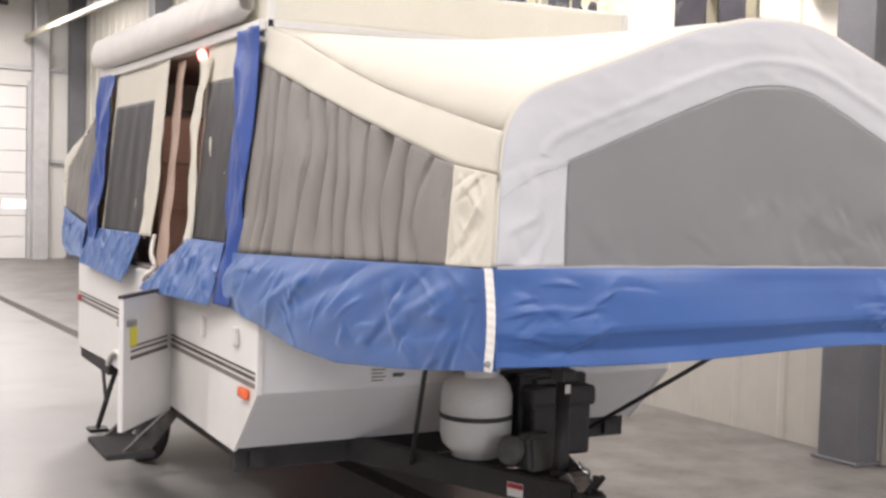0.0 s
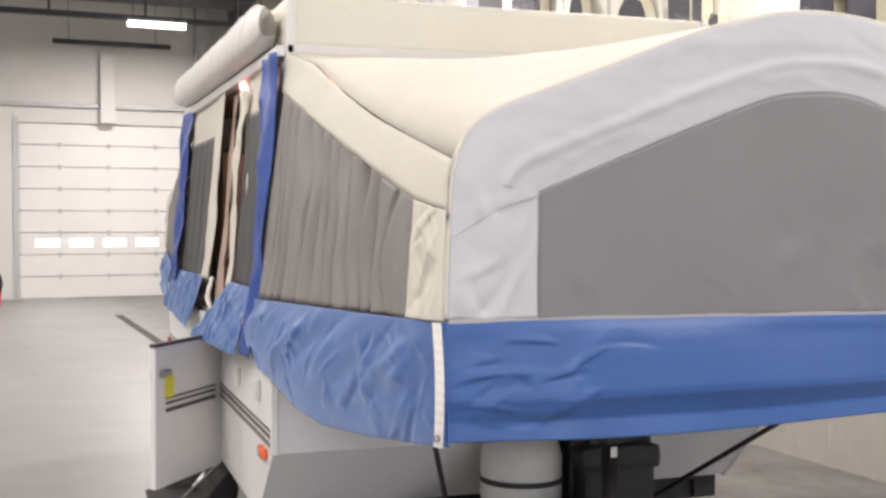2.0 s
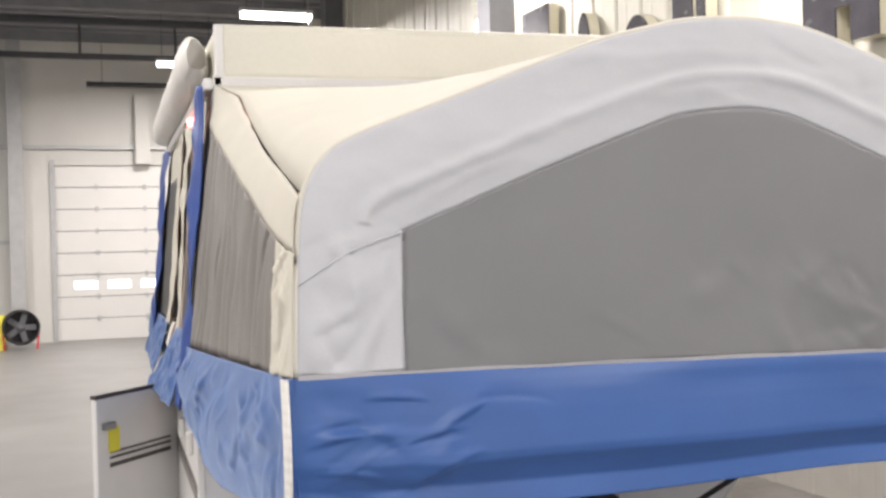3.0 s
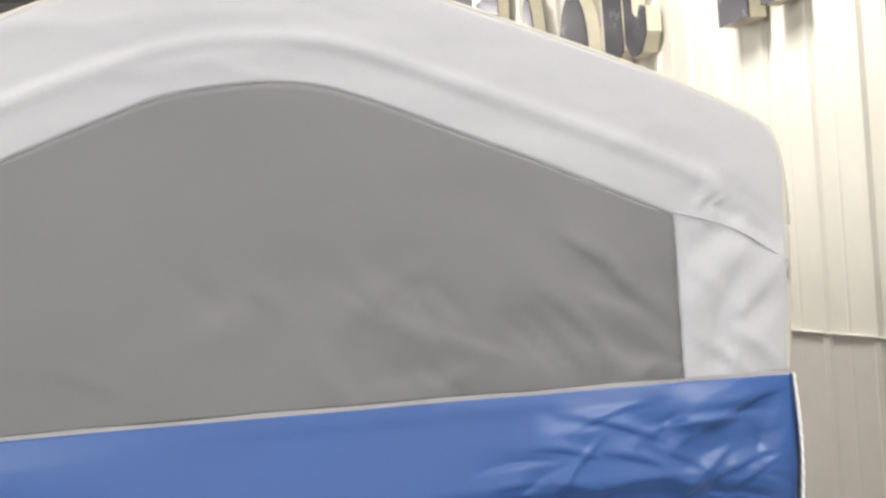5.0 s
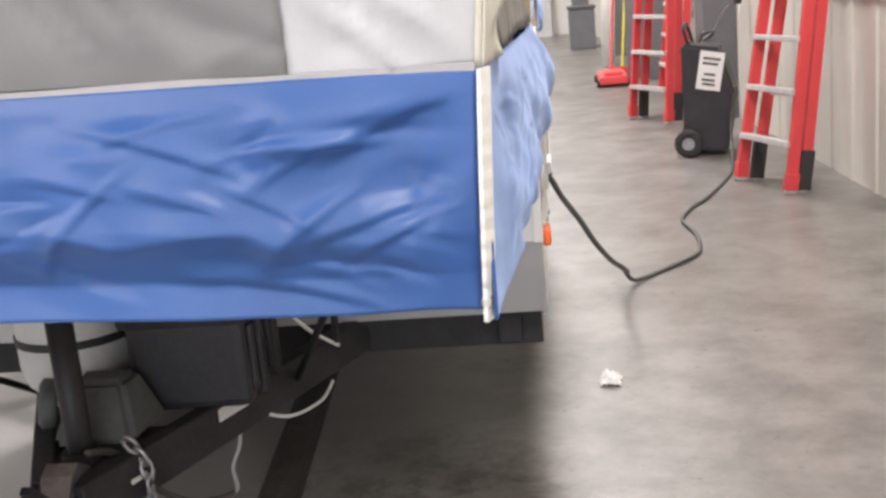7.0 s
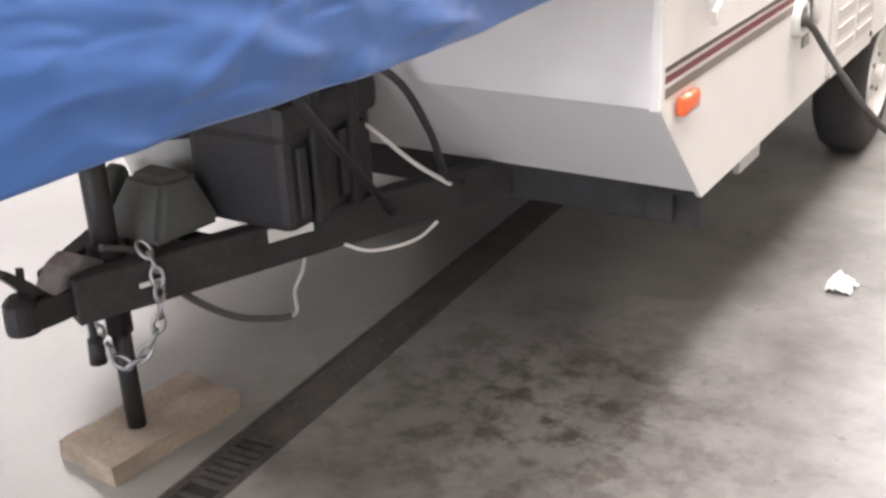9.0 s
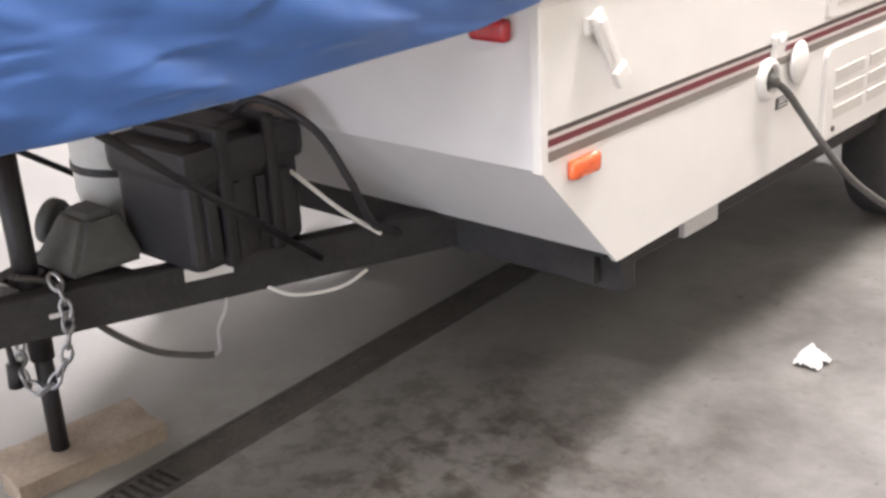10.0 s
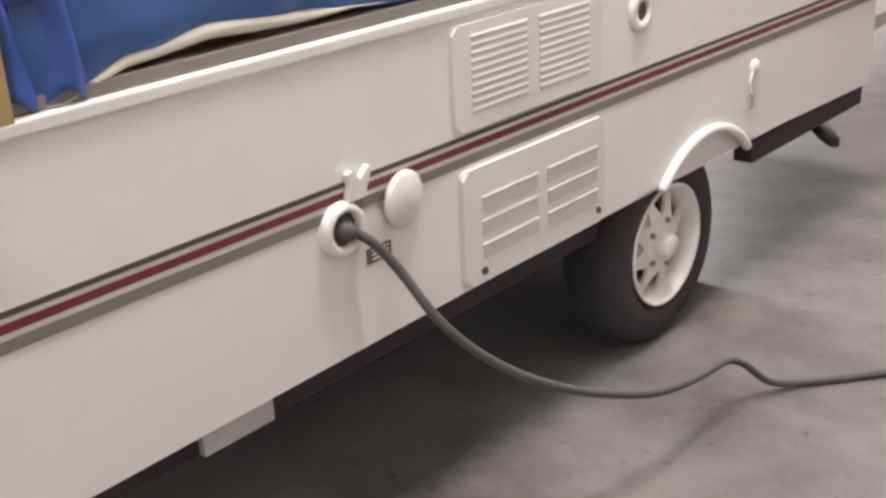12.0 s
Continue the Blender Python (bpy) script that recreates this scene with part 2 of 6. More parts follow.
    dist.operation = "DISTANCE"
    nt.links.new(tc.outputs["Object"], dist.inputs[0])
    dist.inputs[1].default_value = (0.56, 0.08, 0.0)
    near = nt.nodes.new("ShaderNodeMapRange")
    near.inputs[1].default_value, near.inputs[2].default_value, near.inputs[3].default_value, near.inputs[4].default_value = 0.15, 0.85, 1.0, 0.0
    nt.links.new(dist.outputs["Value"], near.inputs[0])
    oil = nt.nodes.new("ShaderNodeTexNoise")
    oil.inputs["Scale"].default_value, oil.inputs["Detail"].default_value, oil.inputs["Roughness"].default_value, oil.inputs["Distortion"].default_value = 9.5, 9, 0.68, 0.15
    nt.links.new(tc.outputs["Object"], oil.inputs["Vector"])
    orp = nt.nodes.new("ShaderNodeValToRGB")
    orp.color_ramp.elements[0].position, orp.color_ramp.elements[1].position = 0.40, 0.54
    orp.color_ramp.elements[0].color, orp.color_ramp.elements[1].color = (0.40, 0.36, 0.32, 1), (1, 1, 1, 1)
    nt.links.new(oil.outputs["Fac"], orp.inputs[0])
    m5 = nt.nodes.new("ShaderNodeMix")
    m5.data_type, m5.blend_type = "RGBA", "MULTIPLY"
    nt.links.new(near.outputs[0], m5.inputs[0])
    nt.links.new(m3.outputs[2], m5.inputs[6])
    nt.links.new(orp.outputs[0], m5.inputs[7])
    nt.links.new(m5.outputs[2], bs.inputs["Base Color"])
    return m


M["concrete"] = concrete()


# ---- building blocks ----
def part(name, bm, material, parent=None, label="", smooth=False, solid=0.0):
    me = bpy.data.meshes.new(name)
    bmesh.ops.recalc_face_normals(bm, faces=bm.faces)
    bm.to_mesh(me)
    bm.free()
    for p in me.polygons:
        p.use_smooth = smooth
    me.materials.append(M[material])
    ob = new(name, me)
    if parent:
        ob.parent = parent
    if label:
        tagged(ob, label)
    if solid:
        sm = ob.modifiers.new("thickness", "SOLIDIFY")
        sm.thickness, sm.offset = solid, 0
    return ob


def thing(name, label, category, at=(0, 0, 0), group="", kind=""):
    ob = new(name)
    ob.location = at
    return tagged(ob, label, category, group, kind)


def box(bm, x0, x1, y0, y1, z0, z1, bevel=0.0, m=None):
    r = bmesh.ops.create_cube(bm, size=1)
    vs = r["verts"]
    bmesh.ops.scale(bm, vec=(abs(x1 - x0), abs(y1 - y0), abs(z1 - z0)), verts=vs)
    bmesh.ops.translate(bm, vec=((x0 + x1) / 2, (y0 + y1) / 2, (z0 + z1) / 2), verts=vs)
    if bevel:
        es = list({e for v in vs for e in v.link_edges})
        r = bmesh.ops.bevel(bm, geom=es, offset=bevel, segments=2, affect="EDGES", profile=0.6)
        vs = list({v for f in r["faces"] for v in f.verts} | {v for v in vs if v.is_valid})
    if m:
        bmesh.ops.transform(bm, matrix=m, verts=vs)
    return vs


def cyl(bm, p0, p1, r0, r1=None, seg=16, bevel=0.0):
    p0, p1 = Vector(p0), Vector(p1)
    d = p1 - p0
    r = bmesh.ops.create_cone(bm, cap_ends=True, segments=seg, radius1=r0, radius2=r0 if r1 is None else r1, depth=d.length)
    m = Matrix.Translation((p0 + p1) / 2) @ d.to_track_quat("Z", "Y").to_matrix().to_4x4()
    bmesh.ops.transform(bm, matrix=m, verts=r["verts"])
    if bevel:
        es = [e for e in {e for v in r["verts"] for e in v.link_edges} if any(len(f.verts) > 4 for f in e.link_faces)]
        bmesh.ops.bevel(bm, geom=es, offset=bevel, segments=2, affect="EDGES")
    return r["verts"]


def lathe(bm, prof, at=(0, 0, 0), axis=(0, 0, 1), seg=32):
    """prof: (radius, height) rows, turned about an axis."""
    m = Matrix.Translation(at) @ Vector(axis).to_track_quat("Z", "Y").to_matrix().to_4x4()
    rings = []
    for r, h in prof:
        rings.append([bm.verts.new(m @ Vector((max(r, 1e-4) * math.cos(2 * math.pi * i / seg), max(r, 1e-4) * math.sin(2 * math.pi * i / seg), h))) for i in range(seg)])
    for a, b in zip(rings, rings[1:]):
        for i in range(seg):
            bm.faces.new((a[i], a[(i + 1) % seg], b[(i + 1) % seg], b[i]))
    if prof[0][0] > 1e-3 and prof[-1][0] > 1e-3:
        for i in range(seg):
            bm.faces.new((rings[-1][i], rings[-1][(i + 1) % seg], rings[0][(i + 1) % seg], rings[0][i]))
    else:
        bm.faces.new(rings[0])
        bm.faces.new(rings[-1])


def smooth_path(pts, n=8):
    pts = [Vector(p) for p in pts]
    out = []
    for i in range(len(pts) - 1):
        p0, p1, p2, p3 = pts[max(i - 1, 0)], pts[i], pts[i + 1], pts[min(i + 2, len(pts) - 1)]
        for k in range(n):
            t = k / n
            out.append(0.5 * ((2 * p1) + (p2 - p0) * t + (2 * p0 - 5 * p1 + 4 * p2 - p3) * t * t + (3 * p1 - p0 - 3 * p2 + p3) * t ** 3))
    return out + [pts[-1]]


def tube(bm, pts, r, seg=10, n=8, flat=1.0):
    path = smooth_path(pts, n)
    rings = []
    up = Vector((0, 0, 1))
    for i, p in enumerate(path):
        d = (path[min(i + 1, len(path) - 1)] - path[max(i - 1, 0)]).normalized()
        s = d.cross(up)
        s = s.normalized() if s.length > 0.05 else d.cross(Vector((1, 0, 0))).normalized()
        u = s.cross(d)
        rings.append([bm.verts.new(p + s * r * math.cos(2 * math.pi * k / seg) + u * r * flat * math.sin(2 * math.pi * k / seg)) for k in range(seg)])
    for a, b in zip(rings, rings[1:]):
        for k in range(seg):
            bm.faces.new((a[k], a[(k + 1) % seg], b[(k + 1) % seg], b[k]))
    bm.faces.new(rings[0])
    bm.faces.new(rings[-1])


def sheet(bm, fn, nu, nv):
    """A grid of fn(u, v), u and v from 0 to 1."""
    g = [[bm.verts.new(fn(i / nu, j / nv)) for j in range(nv + 1)] for i in range(nu + 1)]
    for i in range(nu):
        for j in range(nv):
            bm.faces.new((g[i][j], g[i + 1][j], g[i + 1][j + 1], g[i][j + 1]))


def prism(bm, poly, axis, a, b):
    """A closed outline drawn in two axes and pulled along the third, from a to b."""
    def at(p, q, h):
        return {"x": (h, p, q), "y": (p, h, q), "z": (p, q, h)}[axis]
    lo = [bm.verts.new(at(p, q, a)) for p, q in poly]
    hi = [bm.verts.new(at(p, q, b)) for p, q in poly]
    n = len(poly)
    bm.faces.new(lo)
    bm.faces.new(hi)
    for i in range(n):
        bm.faces.new((lo[i], lo[(i + 1) % n], hi[(i + 1) % n], hi[i]))


def fold(p, amp, sx, sy, sz, seed=0.0, sharp=True):
    """Creases in cloth: how far a place is pushed out."""
    q = Vector((p[0] * sx + seed, p[1] * sy + seed * 1.7, p[2] * sz - seed))
    n1 = noise.noise(q)
    n2 = noise.noise(q * 2.3 + Vector((7, 3, 1)))
    if sharp:
        n1 = 1 - 2.2 * abs(n1)
        n2 = 1 - 2.2 * abs(n2)
    return amp * (0.7 * n1 + 0.3 * n2)


def interp(rows, x):
    for (a, p), (b, q) in zip(rows, rows[1:]):
        if x <= b:
            f = (x - a) / (b - a)
            return p + (q - p) * max(0.0, min(1.0, f))
    return rows[-1][1]


def crease_set(seed, n, a0, a1, b0, b1, angles, amp, where=None):
    """Straight sharp creases scattered over a cloth: middle, direction, half length, half width, height."""
    rnd = random.Random(seed)
    out = []
    while len(out) < n:
        a, b = rnd.uniform(a0, a1), rnd.uniform(b0, b1)
        if where and rnd.random() > where(a, b):
            continue
        g = math.radians(rnd.choice(angles) + rnd.uniform(-16, 16))
        out.append((a, b, math.cos(g), math.sin(g), rnd.uniform(0.04, 0.14), rnd.uniform(0.014, 0.038), amp * rnd.uniform(0.35, 1.0) * rnd.choice((1, 1, -0.8)), rnd.choice((0.35, 2.4))))
    return out


def creased(rows, a, b):
    d = 0.0
    for ca, cb, c, s, half, w, h, lop in rows:
        p, q = a - ca, b - cb
        t = (p * c + q * s) / half
        if t > 1 or t < -1:
            continue
        n = (q * c - p * s - 0.10 * half * t * t * (1 if lop > 1 else -1)) / (w * (1 - 0.55 * t))
        if n < 0:
            n /= -lop
        if n < 1:
            d += h * (1 - n) ** 1.3 * (1 - t * t)
    return d


# ---- the hall ----
WALL_X, BACK_Y, LEFT_X, FRONT_Y, CEIL_Z = 2.97, 19.2, -11.0, -11.0, 5.75

DRAIN_X = 0.022


def hall():
    bm = bmesh.new()
    box(bm, LEFT_X, DRAIN_X - 0.068, FRONT_Y, BACK_Y + 0.3, -0.2, 0)
    box(bm, DRAIN_X + 0.068, WALL_X + 0.3, FRONT_Y, BACK_Y + 0.3, -0.2, 0)
    box(bm, DRAIN_X - 0.068, DRAIN_X + 0.068, FRONT_Y, 15.2, -0.2, -0.12)
    box(bm, DRAIN_X - 0.068, DRAIN_X + 0.068, 15.2, BACK_Y + 0.3, -0.2, 0)
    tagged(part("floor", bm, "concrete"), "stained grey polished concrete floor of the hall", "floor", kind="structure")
    bm = bmesh.new()
    box(bm, LEFT_X, WALL_X + 0.3, FRONT_Y, BACK_Y + 0.3, CEIL_Z, CEIL_Z + 0.2)
    for i in range(60):
        y = FRONT_Y + 0.5 * i
        box(bm, LEFT_X, WALL_X, y, y + 0.16, CEIL_Z - 0.05, CEIL_Z + 0.01)
    tagged(part("ceiling", bm, "deck"), "ribbed grey metal roof deck", "ceiling", kind="structure")
    for nm, b in (("wall_west", (LEFT_X - 0.3, LEFT_X, FRONT_Y, BACK_Y + 0.3)), ("wall_south", (LEFT_X - 0.3, WALL_X + 0.3, FRONT_Y - 0.3, FRONT_Y))):
        bm = bmesh.new()
        if nm == "wall_west":
            box(bm, *b, 0, CEIL_Z)
        else:
            box(bm, b[0], -4.6, b[2], b[3], 0, CEIL_Z)
            box(bm, 2.6, b[1], b[2], b[3], 0, CEIL_Z)
            box(bm, -4.6, 2.6, b[2], b[3], 3.75, CEIL_Z)
        tagged(part(nm, bm, "far_wall"), "plain pale wall panels", "wall", kind="structure")
    # glowing panel beyond the added south door, out of view
    bm = bmesh.new()
    box(bm, -14, 8, FRONT_Y - 6.2, FRONT_Y - 6.0, -0.2, 7)
    tagged(part("backdrop", bm, "outdoors"), "plain glowing panel as daylight outside the unseen vehicle door", "backdrop", kind="structure")
    bm = bmesh.new()
    box(bm, -14, 8, FRONT_Y - 6.0, FRONT_Y - 0.001, -0.2, -0.005)
    tagged(part("pavement", bm, "concrete"), "concrete apron outside the unseen vehicle door", "pavement", kind="structure")
    # long wall beside the camper: flat backing, ribbed sheets in two tiers
    bm = bmesh.new()
    box(bm, WALL_X, WALL_X + 0.3, FRONT_Y, BACK_Y + 0.3, 0, CEIL_Z)
    east = tagged(part("wall_east", bm, "upper_wall"), "ribbed cream steel wall with an off-white lower tier", "wall", kind="structure")
    pitch = 0.412

    def rib(z0, z1, d, name, m):
        bm = bmesh.new()
        w = pitch
        prof = [(0, 0.004), (0.0, -0.004), (w * 0.40, -0.004), (w * 0.44, -d * 0.4), (w * 0.48, -0.004), (w - 0.085, -0.004), (w - 0.065, -d), (w - 0.025, -d), (w, -0.004), (w, 0.004)]
        prism(bm, [(q, p) for p, q in prof], "z", z0, z1)
        return part(name, bm, m, east)

    low = rib(0.0, 1.098, 0.015, "liner_sheet", "lower_wall")
    top = rib(1.106, CEIL_Z, 0.024, "wall_sheet", "upper_wall")
    y0 = 1.256 - 13 * pitch + 0.05
    for i in range(56):
        for src in (low, top):
            o = src if i == 0 else src.copy()
            if i:
                scene.collection.objects.link(o)
            o.location = (WALL_X, y0 + i * pitch, 0)
    bm = bmesh.new()
    prism(bm, [(WALL_X - 0.026, 1.0985), (WALL_X - 0.026, 1.1055), (WALL_X, 1.1055), (WALL_X, 1.0985)], "y", FRONT_Y, BACK_Y)
    part("flashing", bm, "upper_wall", east, "pale folded flashing between the wall tiers")
    # back wall with its sectional door
    bm = bmesh.new()
    gx0, gx1, gz = -1.30, 1.92, 3.35
    box(bm, LEFT_X, gx0, BACK_Y, BACK_Y + 0.25, 0, CEIL_Z)
    box(bm, gx1, WALL_X + 0.3, BACK_Y, BACK_Y + 0.25, 0, CEIL_Z)
    box(bm, gx0, gx1, BACK_Y, BACK_Y + 0.25, gz, CEIL_Z)
    tagged(part("wall_north", bm, "far_wall"), "pale back wall with steel girts", "wall", kind="structure")
    gate = thing("door_1", "closed white sectional overhead door with small windows", "door", (0, BACK_Y, 0), kind="structure")
    h = gz / 8
    for i in range(8):
        bm = bmesh.new()
        if i != 2:
            box(bm, gx0, gx1, 0.06, 0.11, i * h + 0.006, (i + 1) * h - 0.006, 0.008)
        else:
            xs = [gx0]
            for k in range(5):
                c = gx0 + 0.52 + k * 0.62
                xs += [c - 0.21, c + 0.21]
            xs.append(gx1)
            for a, b in zip(xs[::2], xs[1::2]):
                box(bm, a, b, 0.06, 0.11, i * h + 0.006, (i + 1) * h - 0.006)
            box(bm, gx0, gx1, 0.061, 0.109, i * h + 0.006, i * h + 0.15)
            box(bm, gx0, gx1, 0.061, 0.109, (i + 1) * h - 0.12, (i + 1) * h - 0.006)
        part("panel", bm, "door_white", gate)
    for k in range(5):
        c = gx0 + 0.52 + k * 0.62
        bm = bmesh.new()
        box(bm, c - 0.21, c + 0.21, 0.085, 0.095, 2 * h + 0.15, 3 * h - 0.12)
        part("pane", bm, "day", gate, "bright daylit window pane")
    for i in range(1, 8):
        for c in (gx0 + 0.75, gx0 + 1.65, gx0 + 2.55):
            bm = bmesh.new()
            box(bm, c - 0.03, c + 0.03, 0.03, 0.06, i * h - 0.05, i * h + 0.05, 0.006)
            part("hinge", bm, "gal_pale", gate)
    for x in (gx0 - 0.09, gx1):
        bm = bmesh.new()
        box(bm, x, x + 0.09, -0.03, 0.1, 0, gz + 0.1)
        part("track", bm, "gal_pale", gate)


hall()


# ---- the folding camper ----
W, BOX_L, Z0, ZF, Z1 = 1.05, 3.62, 0.487, 0.777, 1.125      # half width, length, bottom, front fold, top of the box
RX, RY0, RY1, RZ0, RZ1 = 0.93, 0.28, 3.36, 2.275, 2.51      # the raised roof
BX, BY, BZ0, BZ1, BC = 1.005, -1.66, 1.13, 1.41, 0.027                  # the front bed platform and its skirt
AX_Y, AX_Z, WH_Y, WH_Z = 2.425, 0.272, 2.27, 0.302
camper = thing("folding_camper", "white folding camper trailer with raised roof and blue canvas", "camper trailer")


def box_body():
    bm = bmesh.new()
    prism(bm, [(0.004, Z1), (0.004, ZF), (0.284, Z0 + 0.01), (BOX_L - 0.01, Z0 + 0.01), (BOX_L - 0.01, Z1)], "x", -W + 0.012, W - 0.012)
    part("body", bm, "skin_cool_lit", camper, "white box body with a sloping lower front")
    arch = [(AX_Y + 0.335 * math.cos(a), AX_Z + 0.335 * math.sin(a)) for a in [math.pi * (0.78 - 0.56 * k / 16) for k in range(17)]]
    for s in (-1, 1):
        bm = bmesh.new()
        outline = [(0.0, Z1), (0.0, ZF), (0.28, Z0)] + [p for p in arch if p[1] > Z0] + [(BOX_L, Z0), (BOX_L, Z1)]
        prism(bm, outline, "x", s * (W - 0.012), s * W)
        part("side_skin", bm, "shell", camper)
        # front corner moulding, from the top to the fold and down the slope
        bm = bmesh.new()
        box(bm, s * (W - 0.022), s * (W + 0.003), -0.003, 0.022, ZF - 0.004, Z1, 0.003)
        part("corner_moulding", bm, "shell", camper)
        # top rail with a grey groove
        bm = bmesh.new()
        box(bm, s * (W - 0.05), s * (W + 0.008), 0.0, BOX_L, Z1 - 0.012, Z1 + 0.014, 0.005)
        part("top_rail", bm, "trim_white", camper)
        bm = bmesh.new()
        box(bm, s * (W - 0.055), s * (W - 0.012), 0.06, BOX_L - 0.06, Z1 + 0.014, Z1 + 0.038, 0.004)
        part("seal", bm, "taupe", camper, "grey rubber seal along the box top")
        # three stripes
        for nm, a, b in (("charcoal", 0.852, 0.862), ("maroon", 0.827, 0.842), ("taupe", 0.795, 0.816)):
            bm = bmesh.new()
            if s > 0:
                spans = [(0.012, 3.6)]
            else:
                spans = [(0.012, 1.28), (1.92, 3.6)]
            for p, q in spans:
                box(bm, s * W, s * (W + 0.0025), p, q, a, b)
            part("stripe", bm, nm if s > 0 else ("taupe" if nm == "taupe" else "charcoal"), camper, {"charcoal": "thin charcoal stripe", "maroon": "dark red stripe", "taupe": "broad taupe stripe"}[nm])
        # wheel arch lip
        bm = bmesh.new()
        rows = [(AX_Y + 0.335 * math.cos(a), AX_Z + 0.335 * math.sin(a)) for a in [math.pi * (0.765 - 0.53 * k / 24) for k in range(25)]]
        tube(bm, [(s * (W + 0.008), y, z) for y, z in rows], 0.015, 8, 2)
        part("wheel_arch", bm, "trim_white", camper, "white rounded wheel arch lip", True)
        # marker lamps
        bm = bmesh.new()
        vs = box(bm, s * W, s * (W + 0.024), 0.085, 0.190, 0.738, 0.784, 0.012)
        part("marker_lamp", bm, "amber", camper, "amber side marker lamp", True)
        bm = bmesh.new()
        box(bm, s * 0.935 - 0.05, s * 0.935 + 0.05, -0.026, 0.004, 1.042, 1.092, 0.013)
        part("clearance_lamp", bm, "red_lens", camper, "red front clearance lamp", True)
        bm = bmesh.new()
        box(bm, s * W, s * (W + 0.02), BOX_L - 0.10, BOX_L - 0.03, 0.80, 0.84, 0.01)
        part("rear_marker", bm, "red_lens", camper, "red rear marker lamp", True)
    # certification labels on the front
    for x0, x1, z0, z1 in ((-0.555, -0.475, 0.795, 0.862), (-0.455, -0.385, 0.812, 0.842)):
        bm = bmesh.new()
        box(bm, x0, x1, -0.002, 0.004, z0, z1)
        lab = part("sticker", bm, "label", camper, "small printed sticker")
        bm = bmesh.new()
        for k in range(4):
            z = z1 - 0.008 - k * (z1 - z0 - 0.016) / 3.4
            box(bm, x0 + 0.006, x1 - 0.008 - 0.012 * (k % 2), -0.004, 0.0, z - 0.005, z)
        part("printing", bm, "print", lab)
    # chassis: side rails, cross members, floor pan
    for s in (-1, 1):
        bm = bmesh.new()
        box(bm, s * 0.90, s * 0.97, 0.30, AX_Y - 0.42, 0.40, Z0 + 0.005, 0.004)
        part("chassis_rail", bm, "frame_black", camper)
        bm = bmesh.new()
        box(bm, s * 0.97, s * 1.035, AX_Y + 0.33, BOX_L - 0.02, 0.415, Z0, 0.004)
        part("rear_rail", bm, "frame_black", camper)
    for y, z0 in ((0.33, 0.385), (1.2, 0.44), (AX_Y - 0.5, 0.44), (BOX_L - 0.1, 0.41)):
        bm = bmesh.new()
        box(bm, -0.98 if y > 0.4 else -1.03, 0.98 if y > 0.4 else 1.03, y, y + 0.06, z0, Z0, 0.004)
        part("cross_member", bm, "frame_black", camper)
    bm = bmesh.new()
    box(bm, -1.0, 1.0, 0.3, BOX_L - 0.05, Z0 - 0.01, Z0 + 0.004)
    part("floor_pan", bm, "frame_black", camper)
    bm = bmesh.new()
    box(bm, 1.012, 1.03, 0.62, 0.79, 0.432, 0.49, 0.003)
    part("bracket", bm, "gal_pale", camper, "bare grey steel bracket under the side")
    bm = bmesh.new()
    cyl(bm, (-0.95, WH_Y, WH_Z), (0.95, WH_Y, WH_Z), 0.035)
    part("axle", bm, "frame_black", camper)
    for s in (-1, 1):
        bm = bmesh.new()
        box(bm, s * 0.66, s * 0.73, AX_Y - 0.3, AX_Y + 0.3, AX_Z - 0.02, AX_Z + 0.02, 0.005)
        part("leaf_spring", bm, "frame_black", camper)
        bm = bmesh.new()
        prism(bm, [(AX_Y - 0.40, 0.50), (AX_Y - 0.33, 0.66), (AX_Y + 0.33, 0.66), (AX_Y + 0.36, 0.50), (AX_Y + 0.33, 0.50), (AX_Y + 0.3, 0.63), (AX_Y - 0.3, 0.63), (AX_Y - 0.37, 0.50)], "x", s * 0.70, s * 1.03)
        part("wheel_well", bm, "frame_black", camper)


